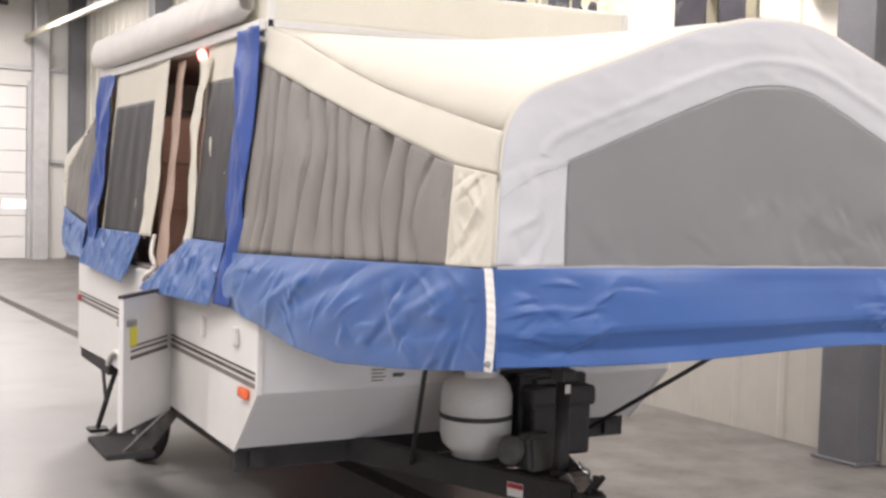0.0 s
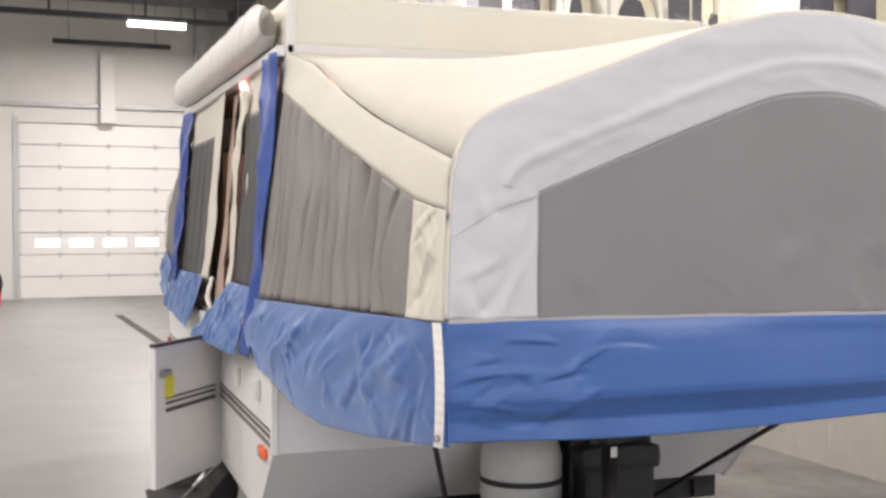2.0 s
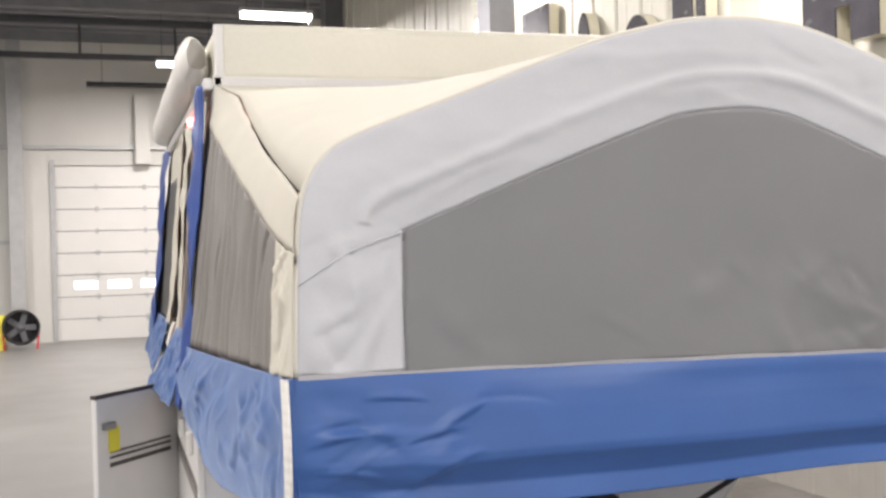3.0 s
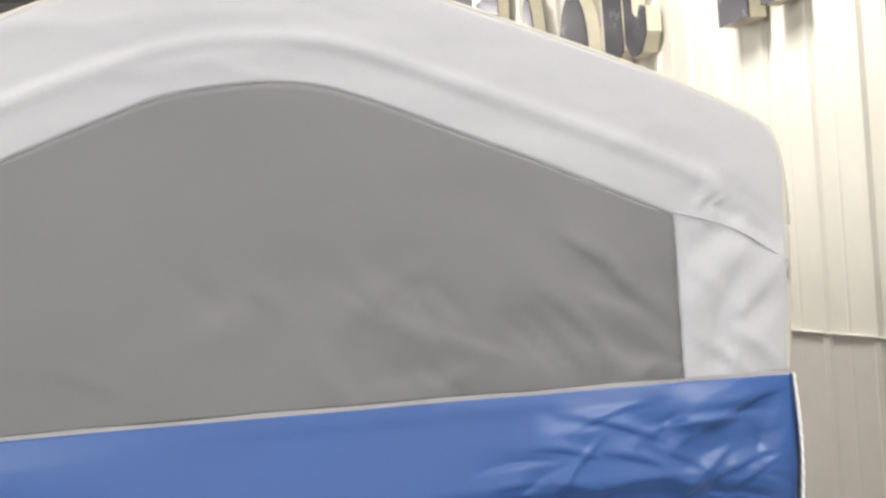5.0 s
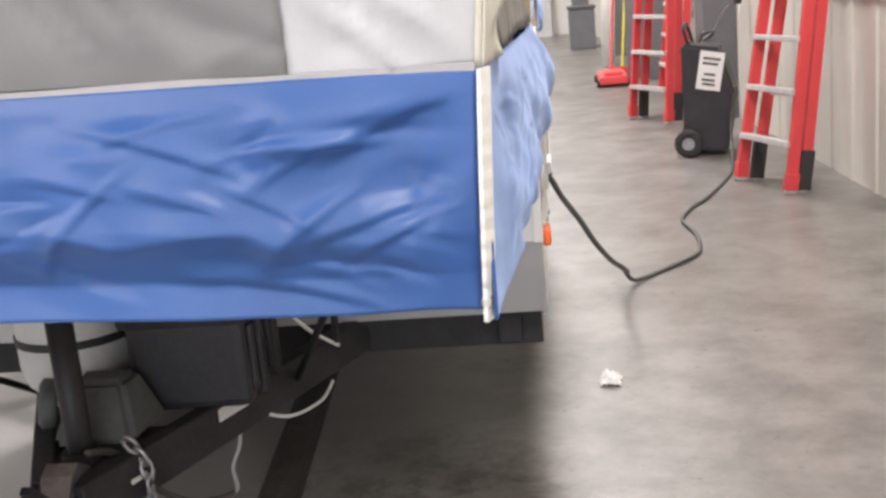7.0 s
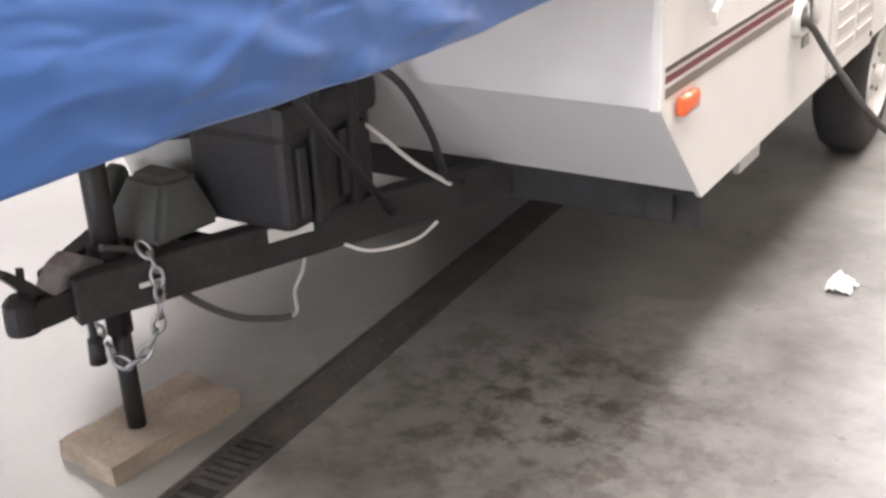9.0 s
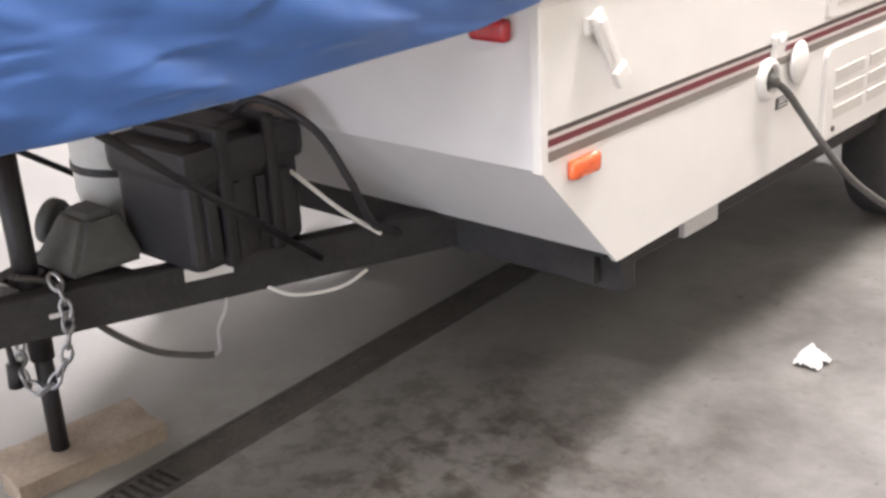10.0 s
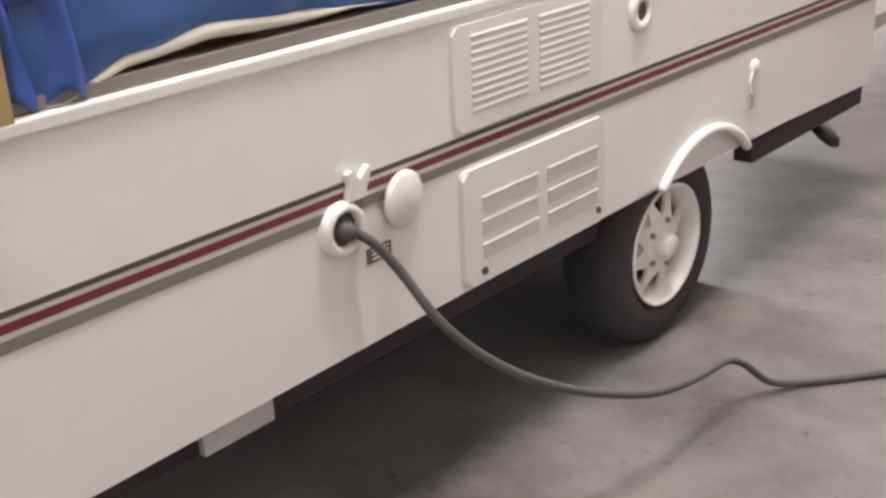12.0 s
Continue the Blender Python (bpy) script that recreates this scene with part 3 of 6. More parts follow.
def wheel(s):
    xo = s * 1.022
    prof = [(0.178, -0.150), (0.205, -0.160), (0.255, -0.178), (0.286, -0.160), (0.302, -0.130), (0.302, -0.048), (0.288, -0.016), (0.262, 0.0), (0.205, 0.004), (0.180, -0.006), (0.176, -0.02)]
    bm = bmesh.new()
    lathe(bm, prof, (xo, WH_Y, WH_Z), (s, 0, 0), 48)
    w = part("tyre", bm, "rubber", camper, "worn black trailer tyre", True)
    # rim: dished disc with five windows
    bm = bmesh.new()
    lathe(bm, [(0.150, -0.13), (0.158, -0.05), (0.166, -0.02), (0.180, -0.004), (0.182, 0.006), (0.176, 0.008), (0.168, -0.004), (0.158, -0.035), (0.150, -0.048)], (xo, WH_Y, WH_Z), (s, 0, 0), 48)
    rim = part("rim", bm, "wheel_white", w, "white painted steel rim", True)
    bm = bmesh.new()
    n = 8
    mm = Matrix.Translation((xo, WH_Y, WH_Z)) @ Vector((s, 0, 0)).to_track_quat("Z", "Y").to_matrix().to_4x4()
    lathe(bm, [(0.036, -0.05), (0.038, -0.012), (0.074, -0.014), (0.088, -0.022), (0.088, -0.05)], (xo, WH_Y, WH_Z), (s, 0, 0), 40)
    for k in range(n):
        a = 2 * math.pi * k / n + 0.3
        ring = [mm @ Vector((r * math.cos(a + g), r * math.sin(a + g), h)) for r, h, g in
                ((0.084, -0.020, -0.37), (0.084, -0.020, 0.37), (0.116, -0.030, 0.15), (0.156, -0.044, 0.15), (0.156, -0.044, -0.15), (0.116, -0.030, -0.15))]
        lo = [bm.verts.new(p) for p in ring]
        hi = [bm.verts.new(p - Vector((s * 0.010, 0, 0))) for p in ring]
        bm.faces.new(lo)
        bm.faces.new(hi)
        for i in range(6):
            bm.faces.new((lo[i], lo[(i + 1) % 6], hi[(i + 1) % 6], hi[i]))
    part("spokes", bm, "wheel_white", w, "white spoked wheel disc")
    bm = bmesh.new()
    lathe(bm, [(0.0, -0.11), (0.14, -0.11), (0.14, -0.10), (0.0, -0.10)], (xo, WH_Y, WH_Z), (s, 0, 0), 24)
    part("brake_drum", bm, "frame_black", w)
    bm = bmesh.new()
    lathe(bm, [(0.0, 0.022), (0.03, 0.022), (0.036, 0.016), (0.04, -0.03), (0.0, -0.05)], (xo, WH_Y, WH_Z), (s, 0, 0), 24)
    part("hub_cap", bm, "wheel_white", w, "cream hub cap", True)
    for k in range(5):
        a = 2 * math.pi * k / 5
        c = Vector((xo, WH_Y + 0.07 * math.cos(a), WH_Z + 0.07 * math.sin(a)))
        bm = bmesh.new()
        cyl(bm, c - Vector((s * 0.03, 0, 0)), c - Vector((s * 0.004, 0, 0)), 0.009, seg=6)
        part("wheel_nut", bm, "steel", w)


def roof():
    bm = bmesh.new()
    box(bm, -RX, RX, RY0, RY1, RZ0 + 0.02, RZ1, 0.03)
    r = part("roof", bm, "roof", camper, "cream raised hard roof", True)
    for m in r.data.polygons:
        m.use_smooth = False
    bm = bmesh.new()
    box(bm, -RX - 0.012, RX + 0.012, RY0 - 0.012, RY0 + 0.02, RZ0, RZ0 + 0.035, 0.005)
    part("front_trim", bm, "trim_white", r)
    for s in (-1, 1):
        bm = bmesh.new()
        box(bm, s * (RX - 0.02), s * (RX + 0.014), RY0 - 0.012, RY1 + 0.012, RZ0 - 0.005, RZ0 + 0.035, 0.005)
        part("side_trim", bm, "trim_white", r)
        bm = bmesh.new()
        box(bm, s * (RX - 0.03), s * (RX + 0.006), RY0 - 0.006, RY0 + 0.03, RZ0 + 0.03, RZ1 - 0.005, 0.008)
        part("corner_cap", bm, "trim_white", r)
    # lift posts
    for s in (-1, 1):
        for y in (0.29, 3.2):
            bm = bmesh.new()
            o = 1.058 if s > 0 else 1.0
            prism(bm, [(s * (o - 0.028), y), (s * (o - 0.028), y + 0.075), (s * o, y + 0.075), (s * o, y)], "z", Z1 + 0.012, Z1 + 0.36)
            prism(bm, [(s * 0.90, y + 0.015), (s * 0.90, y + 0.06), (s * 0.93, y + 0.06), (s * 0.93, y + 0.015)], "z", Z1 + 0.3, RZ0 + 0.02)
            part("lift_post", bm, "brass", camper, "weathered yellow roof lift post")
    # awning bag on the door side: a long sagging roll
    bm = bmesh.new()

    def bag(u, v):
        y = RY0 + 0.12 + u * 3.02
        a = 2 * math.pi * v
        p = Vector((-RX - 0.062, y, RZ0 + 0.128))
        k = 1 + 0.07 * noise.noise(Vector((y * 3, math.cos(a), math.sin(a)))) + 0.10 * (0.4 + 0.6 * (1 - u)) * noise.noise(Vector((y * 11 + 2 * math.sin(a), 2 * math.cos(a), 4)))
        e = min(1, 9 * u + 0.62, 12 * (1 - u) + 0.5)
        return p + Vector(((0.058 * math.cos(a) - 0.012 * math.sin(a)) * k * e, 0, (0.092 * math.sin(a) - 0.012 * math.cos(2 * a)) * k * e - 0.008 * math.sin(math.pi * u)))
    sheet(bm, bag, 90, 24)
    awn = part("awning_bag", bm, "awning", camper, "rolled awning in a cream fabric bag", True)
    bm = bmesh.new()
    box(bm, -RX - 0.045, -RX - 0.014, RY0 + 0.0, RY1 + 0.03, RZ0 - 0.012, RZ0 + 0.032, 0.008)
    part("awning_rail", bm, "trim_white", awn)


box_body()
for side in (-1, 1):
    wheel(side)
roof()


# ---- canvas ----
BOW = [(-0.963, 1.413), (-0.958, 1.61), (-0.948, 1.752), (-0.929, 1.814), (-0.897, 1.862), (-0.828, 1.908), (-0.618, 1.987), (-0.315, 2.104), (-0.164, 2.146), (-0.075, 2.166), (0.04, 2.175),
       (0.14, 2.171), (0.25, 2.155), (0.40, 2.106), (0.63, 2.022), (0.78, 1.964), (0.89, 1.917), (0.975, 1.875), (1.010, 1.846), (1.027, 1.80), (1.030, 1.73), (1.026, 1.56), (1.010, 1.389)]
BOWP = smooth_path([(x, 0, z) for x, z in BOW], 6)
_len = [0.0]
for _a, _b in zip(BOWP, BOWP[1:]):
    _len.append(_len[-1] + (_b - _a).length)


def bow(s):
    """Point of the end hoop, s from 0 (one foot) to 1 (the other foot)."""
    d = s * _len[-1]
    for i in range(len(_len) - 1):
        if d <= _len[i + 1] + 1e-9:
            f = (d - _len[i]) / max(1e-6, _len[i + 1] - _len[i])
            return BOWP[i].lerp(BOWP[i + 1], f)
    return BOWP[-1].copy()


def top_of_bow(x):
    return interp([(p.x, p.z) for p in BOWP if p.z > 1.74], x)


WIN_TOP = [(p.x, p.z) for p in smooth_path([(x, 0, z) for x, z in ((-0.735, 1.708), (-0.41, 1.838), (-0.18, 1.925), (-0.085, 1.956), (0.042, 1.970), (0.15, 1.965), (0.25, 1.936), (0.40, 1.874), (0.60, 1.790), (0.81, 1.694))], 6)]


def rim_z(x):
    """Lower edge of the end panel; the bed hangs a little towards the off side."""
    return 1.412 - 0.0115 * (x + 0.96) + 0.004 * max(0.0, math.sin(math.pi * (x + 0.96) / 1.97))


def skirt_z(x):
    """Lower edge of the front skirt."""
    return 1.140 - 0.0140 * (x + 0.98) + 0.034 * math.exp(-((x - 0.36) / 0.52) ** 2)


def win_top(x):
    """Upper edge of the grey end window."""
    return interp(WIN_TOP, x)


def end_push(x, z, seed=0.0):
    d = fold((x, 0, z), 0.0045, 2.2, 1, 5.0, 3.1 + seed, False) + creased(WINDOW_CREASES, x, z)
    q = Vector((x * 5.0 + z * 5.0, (z - x * 0.55) * 14.0, seed))
    d += 0.0030 * max(0.0, noise.noise(q)) * max(0.0, noise.noise(Vector((x * 3, z * 4, 5))) + 0.35)
    # tension creases running in from the lower corners
    for sx in (-1, 1):
        q = Vector((sx * (BX - 0.12) - x, z - BZ1))
        r = q.length
        a = math.atan2(q.y, q.x * sx)
        d += 0.0018 * math.exp(-((r - 0.25) / 0.28) ** 2) * math.sin(a * 17 + 1.5 * noise.noise(Vector((r * 5, a * 3, seed)))) * (0.5 + 0.5 * sx)
    return d


WINDOW_CREASES = crease_set(5, 16, -0.7, 0.78, 1.42, 1.62, (-38, -52, 25), 0.005) + crease_set(6, 14, 0.15, 0.8, 1.42, 1.66, (-40, -50), 0.0085)
CORNER_CREASES = crease_set(7, 26, -0.98, -0.72, 1.42, 1.72, (-55, -70, 60, 20), 0.007) + crease_set(8, 30, 0.82, 1.03, 1.42, 1.72, (-50, 55, 30, 80), 0.008)
BAND_CREASES = crease_set(9, 22, -0.9, 0.9, 1.8, 2.1, (12, 25, -15, -22), 0.004)


def front_end(yb, sgn, with_parts=True):
    """The end panel of a bed at y = yb; sgn: -1 when it faces the front."""
    out = sgn
    tent = camper
    x0, x1 = -0.735, 0.803

    def window(u, v):
        x = x0 + (x1 - x0) * u
        zt = win_top(x)
        z = rim_z(x) + (zt - rim_z(x)) * v
        return Vector((x, yb + out * (0.004 + end_push(x, z)), z))
    bm = bmesh.new()
    sheet(bm, window, 110, 50)
    part("end_window", bm, "screen", tent, "grey cloth window cover with faint creases", True, 0.003)

    def band(u, v):
        s = 0.0 + u
        o = bow(s)
        xs = x0 if o.x < 0 else x1
        if o.z < win_top(xs) and abs(o.x) > 0.9:
            i = Vector((xs, 0, o.z))
        else:
            x = max(x0, min(x1, BC + (o.x - BC) * 0.84))
            i = Vector((x, 0, min(win_top(x), o.z)))
        p = o.lerp(i, v)
        b = 0.010 * math.sin(math.pi * v)
        crease = 0.005 * math.exp(-((v - 0.62) / 0.06) ** 2) if o.z > 1.75 else 0.0
        wr = fold((p.x, 0, p.z), 0.007, 4, 1, 9, 8.0) + (0.008 * math.sin(26 * p.z + 20 * abs(p.x)) * noise.noise(Vector((p.x * 5, p.z * 6, 2))) if o.z < 1.8 else 0)
        wr = 0.6 * wr + creased(CORNER_CREASES, p.x, p.z) + creased(BAND_CREASES, p.x, p.z)
        return Vector((p.x, yb + out * (0.002 + 0.5 * b + crease + wr * math.sin(math.pi * v) ** 0.5), p.z))
    bm = bmesh.new()
    sheet(bm, band, 260, 26)
    part("end_panel", bm, "vinyl", tent, "white coated canvas end panel", True, 0.003)
    for xs, xo, zo in ((x0, -0.957, 1.60), (x1, 1.027, 1.60)):
        bm = bmesh.new()
        tube(bm, [(xs, yb + out * 0.009, 1.705), ((xs + xo) / 2, yb + out * 0.016, 1.668), (xo, yb + out * 0.006, zo)], 0.0016, 6)
        part("seam", bm, "vinyl", tent, "", True)
    bm = bmesh.new()
    tube(bm, [(p.x, yb + 0.002, p.z) for p in BOWP], 0.0065, 8, 1)
    part("piping", bm, "canvas", tent, "cream piped seam round the end panel", True)
    # hem tape between the panel and the skirt
    bm = bmesh.new()
    sheet(bm, lambda u, v: Vector((-0.962 + 1.972 * u, yb + out * 0.012, rim_z(-0.962 + 1.972 * u) - 0.004 + 0.010 * v + 0.001 * math.sin(u * 40))), 60, 1)
    part("hem", bm, "hem", tent, "", False, 0.004)


front_end(BY, -1)


EAVE_X = {-1: -0.941, 1: 1.028}


def eave(s, yb, yr, v, inset=0.07):
    """Edge between the top panel and a side, v from the roof to the hoop."""
    x = EAVE_X[s]
    p = Vector((s * RX, yr, RZ0 + 0.004)).lerp(Vector((x, yb, top_of_bow(x))), v)
    p.x -= s * inset * min(1, 9 * v) * (1 - v)
    p.z -= 0.040 * math.sin(math.pi * v)
    return p


def top_panel(yb, yr, seed):
    def top(u, v):
        x = EAVE_X[-1] + (EAVE_X[1] - EAVE_X[-1]) * u
        zb = top_of_bow(x)
        xr = (2 * u - 1) * RX
        p = Vector((xr, yr, RZ0 + 0.004)).lerp(Vector((x, yb, zb)), v)
        p.x -= (2 * u - 1) * 0.07 * min(1, 9 * v) * (1 - v)
        p.z -= 0.040 * math.sin(math.pi * v) * (0.3 + 0.7 * abs(2 * u - 1) ** 2)
        p.z += fold(p, 0.008, 2, 2, 1, seed, False) * math.sin(math.pi * u)
        return p
    bm = bmesh.new()
    sheet(bm, top, 60, 40)
    part("top_panel", bm, "canvas", camper, "cream canvas roof of the bed end", True, 0.003)


top_panel(BY, RY0, 2.0)


FOOT_X = {-1: -0.968, 1: 1.012}


HOOP_LEGS = {s: sorted((p.z, p.x) for p in BOWP if p.x * s > 0.88 and p.z < 1.86) for s in (-1, 1)}


def hoop_x(s, z):
    """Outer x of the hoop's upright at a height."""
    return interp(HOOP_LEGS[s], z)



def side_grid(s, yb, yr, zb0):
    """The slanting side of a bed end: u from the roof to the hoop, v from the bottom to the top."""
    sg = 1 if yb > yr else -1

    def g(u, v):
        b = Vector((s * 1.045 + (FOOT_X[s] - s * 1.045) * u, yr + (yb - yr) * u, zb0 + (rim_z(FOOT_X[s]) - zb0) * u))
        t = eave(s, yb, yr, u, 0.0) + Vector((s * 0.004, 0, 0.003))
        p = b.lerp(t, v)
        k = max(0.0, (u - 0.80) / 0.20) ** 2
        p.x += (hoop_x(s, p.z) + s * 0.002 - p.x) * k
        return p
    return g


def side_canvas(s, yb, yr, zb0, seed):
    g = side_grid(s, yb, yr, zb0)
    ue = 0.876

    def vt(u):
        lo, hi = g(u, 0.0).z, g(u, 1.0).z
        return (2.098 - 0.49 * (u - 0.06) - 0.012 * math.sin(math.pi * u) - lo) / (hi - lo)

    def curtain(p, u, v, k):
        lean = u * 12 + 0.9 * noise.noise(Vector((u * 5, v * 1.6, seed))) + 1.4 * (1 - v) * noise.noise(Vector((u * 3, 2, seed)))
        w = 1 - abs(2 * (lean - math.floor(lean)) - 1)
        deep = max(0.0, 0.55 + 1.3 * noise.noise(Vector((math.floor(lean) * 3.7, v * 1.5, seed))))
        return p + Vector((s * (-0.055 * (1 - w) ** 2.5 * deep * k + fold((0, p.y, p.z), 0.012, 1, 4.5, 1.6, seed)), 0, 0))
    bm = bmesh.new()
    sheet(bm, lambda a, b: curtain(g(-0.03 + (ue + 0.03) * a, vt(-0.03 + (ue + 0.03) * a) * b), a, b, min(1, 6 * a * (1 - a))), 240, 24)
    part("side_window", bm, "side_screen", camper, "grey mesh side window with gathered curtain behind", True, 0.003)
    bm = bmesh.new()

    def upper(a, b):
        a = 1.03 * a - 0.03
        k = vt(min(a, ue))
        p = g(a, k + (1 - k) * b) + (eave(s, yb, yr, max(a, 0.0)) - g(max(a, 0.0), 1.0)) * b ** 2
        return p + Vector((s * (0.004 + fold((0, p.y, p.z), 0.006, 1, 3, 6, seed + 4)), 0, 0))
    sheet(bm, upper, 70, 8)
    part("upper_band", bm, "canvas", camper, "cream canvas band along the slope", True, 0.003)
    bm = bmesh.new()

    def edge(a, b):
        p = g(ue + (1 - ue) * a, vt(ue) * b)
        return p + Vector((s * (0.006 + (fold((0, p.y, p.z), 0.010, 1, 7, 4, seed + 9) + creased(rows, p.y, p.z)) * math.sin(math.pi * min(1, 0.08 + a))), 0, 0))
    rows = crease_set(int(seed * 10), 24, yb + 0.0, yb + (0.26 if yb < yr else -0.26), BZ1 - 0.05, BZ1 + 0.4, (-55, -35, 50, 75), 0.014)
    sheet(bm, edge, 36, 50)
    part("side_edge", bm, "canvas", camper, "creased cream canvas at the corner", True, 0.003)


side_canvas(-1, BY, RY0, 1.325, 1.3)
side_canvas(1, BY, RY0, 1.325, 5.3)


# ---- blue skirts ----
def crumple(p, seed, k=1.0):
    """Long slack folds and a few sharp creases across them."""
    a, b = p[0] + p[1], p[2]
    w = 0.8 * noise.noise(Vector((a * 1.5 + seed, b * 2.5, 0)))
    d = 0.0
    for ang, f, amp in ((0.22, 7.0, 0.010), (-0.38, 8.5, 0.009), (0.85, 10.0, 0.005)):
        q = (a * math.sin(ang) + b * math.cos(ang)) * f + w + seed * f
        n = noise.noise(Vector((q, (a * math.cos(ang) - b * math.sin(ang)) * 2.6 + seed, f)))
        d += amp * (1 - 2.6 * abs(n)) * (0.6 + 0.8 * noise.noise(Vector((a * 2 + f, b * 3, seed))))
    return k * d


def near_ends(a, b):
    return math.exp(-((a - BC - BX) / 0.36) ** 2) + 0.75 * math.exp(-((a - BC + BX) / 0.26) ** 2)


FRONT_CREASES = crease_set(21, 80, BC - BX + 0.02, BC + BX - 0.02, BZ0 + 0.03, BZ1 - 0.04, (4, 16, 30, -14, -28, 55, -3), 0.0085, near_ends)


def front_skirt(yb):
    def f(u, v):
        x = -0.982 + (1.994 - 0.013 * (1 - v)) * u
        c = max(math.exp(-((u - 1.0) / 0.14) ** 2), 0.8 * math.exp(-((u - 0.0) / 0.12) ** 2))
        zb = skirt_z(x) - 0.006 * math.sin(math.pi * u) + 0.006 * math.exp(-((u - 0.97) / 0.03) ** 2)
        z = zb + (rim_z(x) - zb) * v
        ends = min(1, 25 * u, 25 * (1 - u))
        # slack belly, a long fold low down, and a rim that turns out again
        fold_v = 0.34 + 0.05 * noise.noise(Vector((x * 1.6, 0, 2)))
        belly = interp([(0.0, 0.044), (0.16, 0.030), (fold_v - 0.04, 0.046), (fold_v, 0.052), (fold_v + 0.06, 0.052), (0.70, 0.030), (0.92, 0.010), (1.0, 0.0)], v)
        belly *= 0.35 + 0.65 * min(1, 6 * u, 6 * (1 - u))
        soft = 0.010 * noise.noise(Vector((x * 2.2, z * 7, 1))) + 0.012 * c * noise.noise(Vector((x * 6, z * 9, 4)))
        k = min(1, 6 * (1 - v) + 0.05) * ends
        return Vector((x, yb - 0.012 - belly - k * (soft + creased(FRONT_CREASES, x, z)), z))
    bm = bmesh.new()
    sheet(bm, f, 300, 60)
    part("front_skirt", bm, "blue", camper, "blue canvas skirt with creased corners", True, 0.003)
    for s in (-1, 1):
        bm = bmesh.new()

        def strap(u, v):
            e = 1.013 - 0.013 * (1 - v) if s > 0 else -0.984
            z = skirt_z(e) - 0.010 + (rim_z(e) - skirt_z(e) + 0.010) * v
            k = 0.016 * math.sin(math.pi * (1 - v)) + 0.014 * (1 - v)
            w = (u - 0.5) * 0.027
            return Vector((e + s * (0.006 + w * 0.36), yb - 0.012 - k + w * 0.9 - 0.0012 * math.sin(v * 78) * s, z))
        sheet(bm, strap, 2, 90)
        st = part("corner_strap", bm, "webbing", camper, "white ruched corner strap with an eyelet", False, 0.005)
        bm = bmesh.new()
        lathe(bm, [(0.004, -0.002), (0.004, 0.002), (0.008, 0.002), (0.009, -0.002)], ((1.006 if s > 0 else -0.996), yb - 0.034, skirt_z(s) + 0.012), (s * 0.5, -0.87, 0), 14)
        part("eyelet", bm, "steel", st)


front_skirt(BY)


def side_skirt(s, y_a, y_b, low, seed, zt_a=1.325, zt_b=BZ1, name="side_skirt"):
    """Blue skirt under a bed side from y_a (box) to y_b (bed end); low: rows of (u, z)."""
    lo_y, hi_y = min(y_a, y_b), max(y_a, y_b)
    rows = crease_set(int(seed * 10) + 3, 70, lo_y + 0.04, hi_y - 0.03, 1.10, 1.37, (-35, -50, -42, 35, -12) if s < 0 else (-6, 4, 12, -14), 0.0105 if s < 0 else 0.007, lambda p, q: 0.35 + 0.65 * math.exp(-((p - y_b) / 0.55) ** 2))

    def f(u, v):
        y = y_a + (y_b - y_a) * u - (0.016 + 0.022 * (1 - v)) * u ** 8
        zt = zt_a + (zt_b - zt_a) * u
        zb = interp(low, u)
        z = zb + (zt - zb) * v
        x = 1.05 - (1.05 - s * FOOT_X[s]) * u + (0.015 + 0.03 * math.sin(math.pi * v) + 0.02 * (1 - v)) * (1 - 0.97 * u ** 4) * min(1, (0.2 if s > 0 else 0.7) + 4 * u)
        k = min(1, 5 * (1 - v) + 0.1) * min(1, 7 * (1 - u) + 0.03)
        soft = 0.018 * noise.noise(Vector((y * 1.6, z * 8 + y * 2.4, seed))) + 0.008 * noise.noise(Vector((y * 3.5, z * 16 + y * 6, seed)))
        return Vector((s * (x + k * (soft + creased(rows, y, z))), y, z))
    bm = bmesh.new()
    sheet(bm, f, 190, 56)
    part(name, bm, "blue", camper, "creased blue canvas side skirt", True, 0.003)


side_skirt(-1, 0.34, BY, [(0, 1.095), (0.18, 1.07), (0.34, 1.03), (0.55, 1.02), (0.75, 1.06), (0.9, 1.10), (1, BZ0)], 1.2)
side_skirt(1, 0.285, BY, [(0, 1.15), (0.12, 1.15), (0.16, 1.134), (0.25, 1.114), (0.36, 1.109), (0.52, 1.10), (0.70, 1.105), (0.88, 1.118), (1, 1.112)], 6.2, 1.325, 1.389)
# bed board under the skirts
bm = bmesh.new()
box(bm, -0.94, 0.94, BY + 0.03, 0.5, BZ0 + 0.02, BZ0 + 0.06, 0.005)
part("bed_platform", bm, "interior2", camper)
bm = bmesh.new()
box(bm, -0.9, 0.9, BY + 0.08, 0.3, BZ0 + 0.06, BZ0 + 0.18, 0.03)
part("mattress", bm, "interior2", camper)


def wall_x(z):
    return 1.045 - 0.103 * (z - 1.12) / 1.15


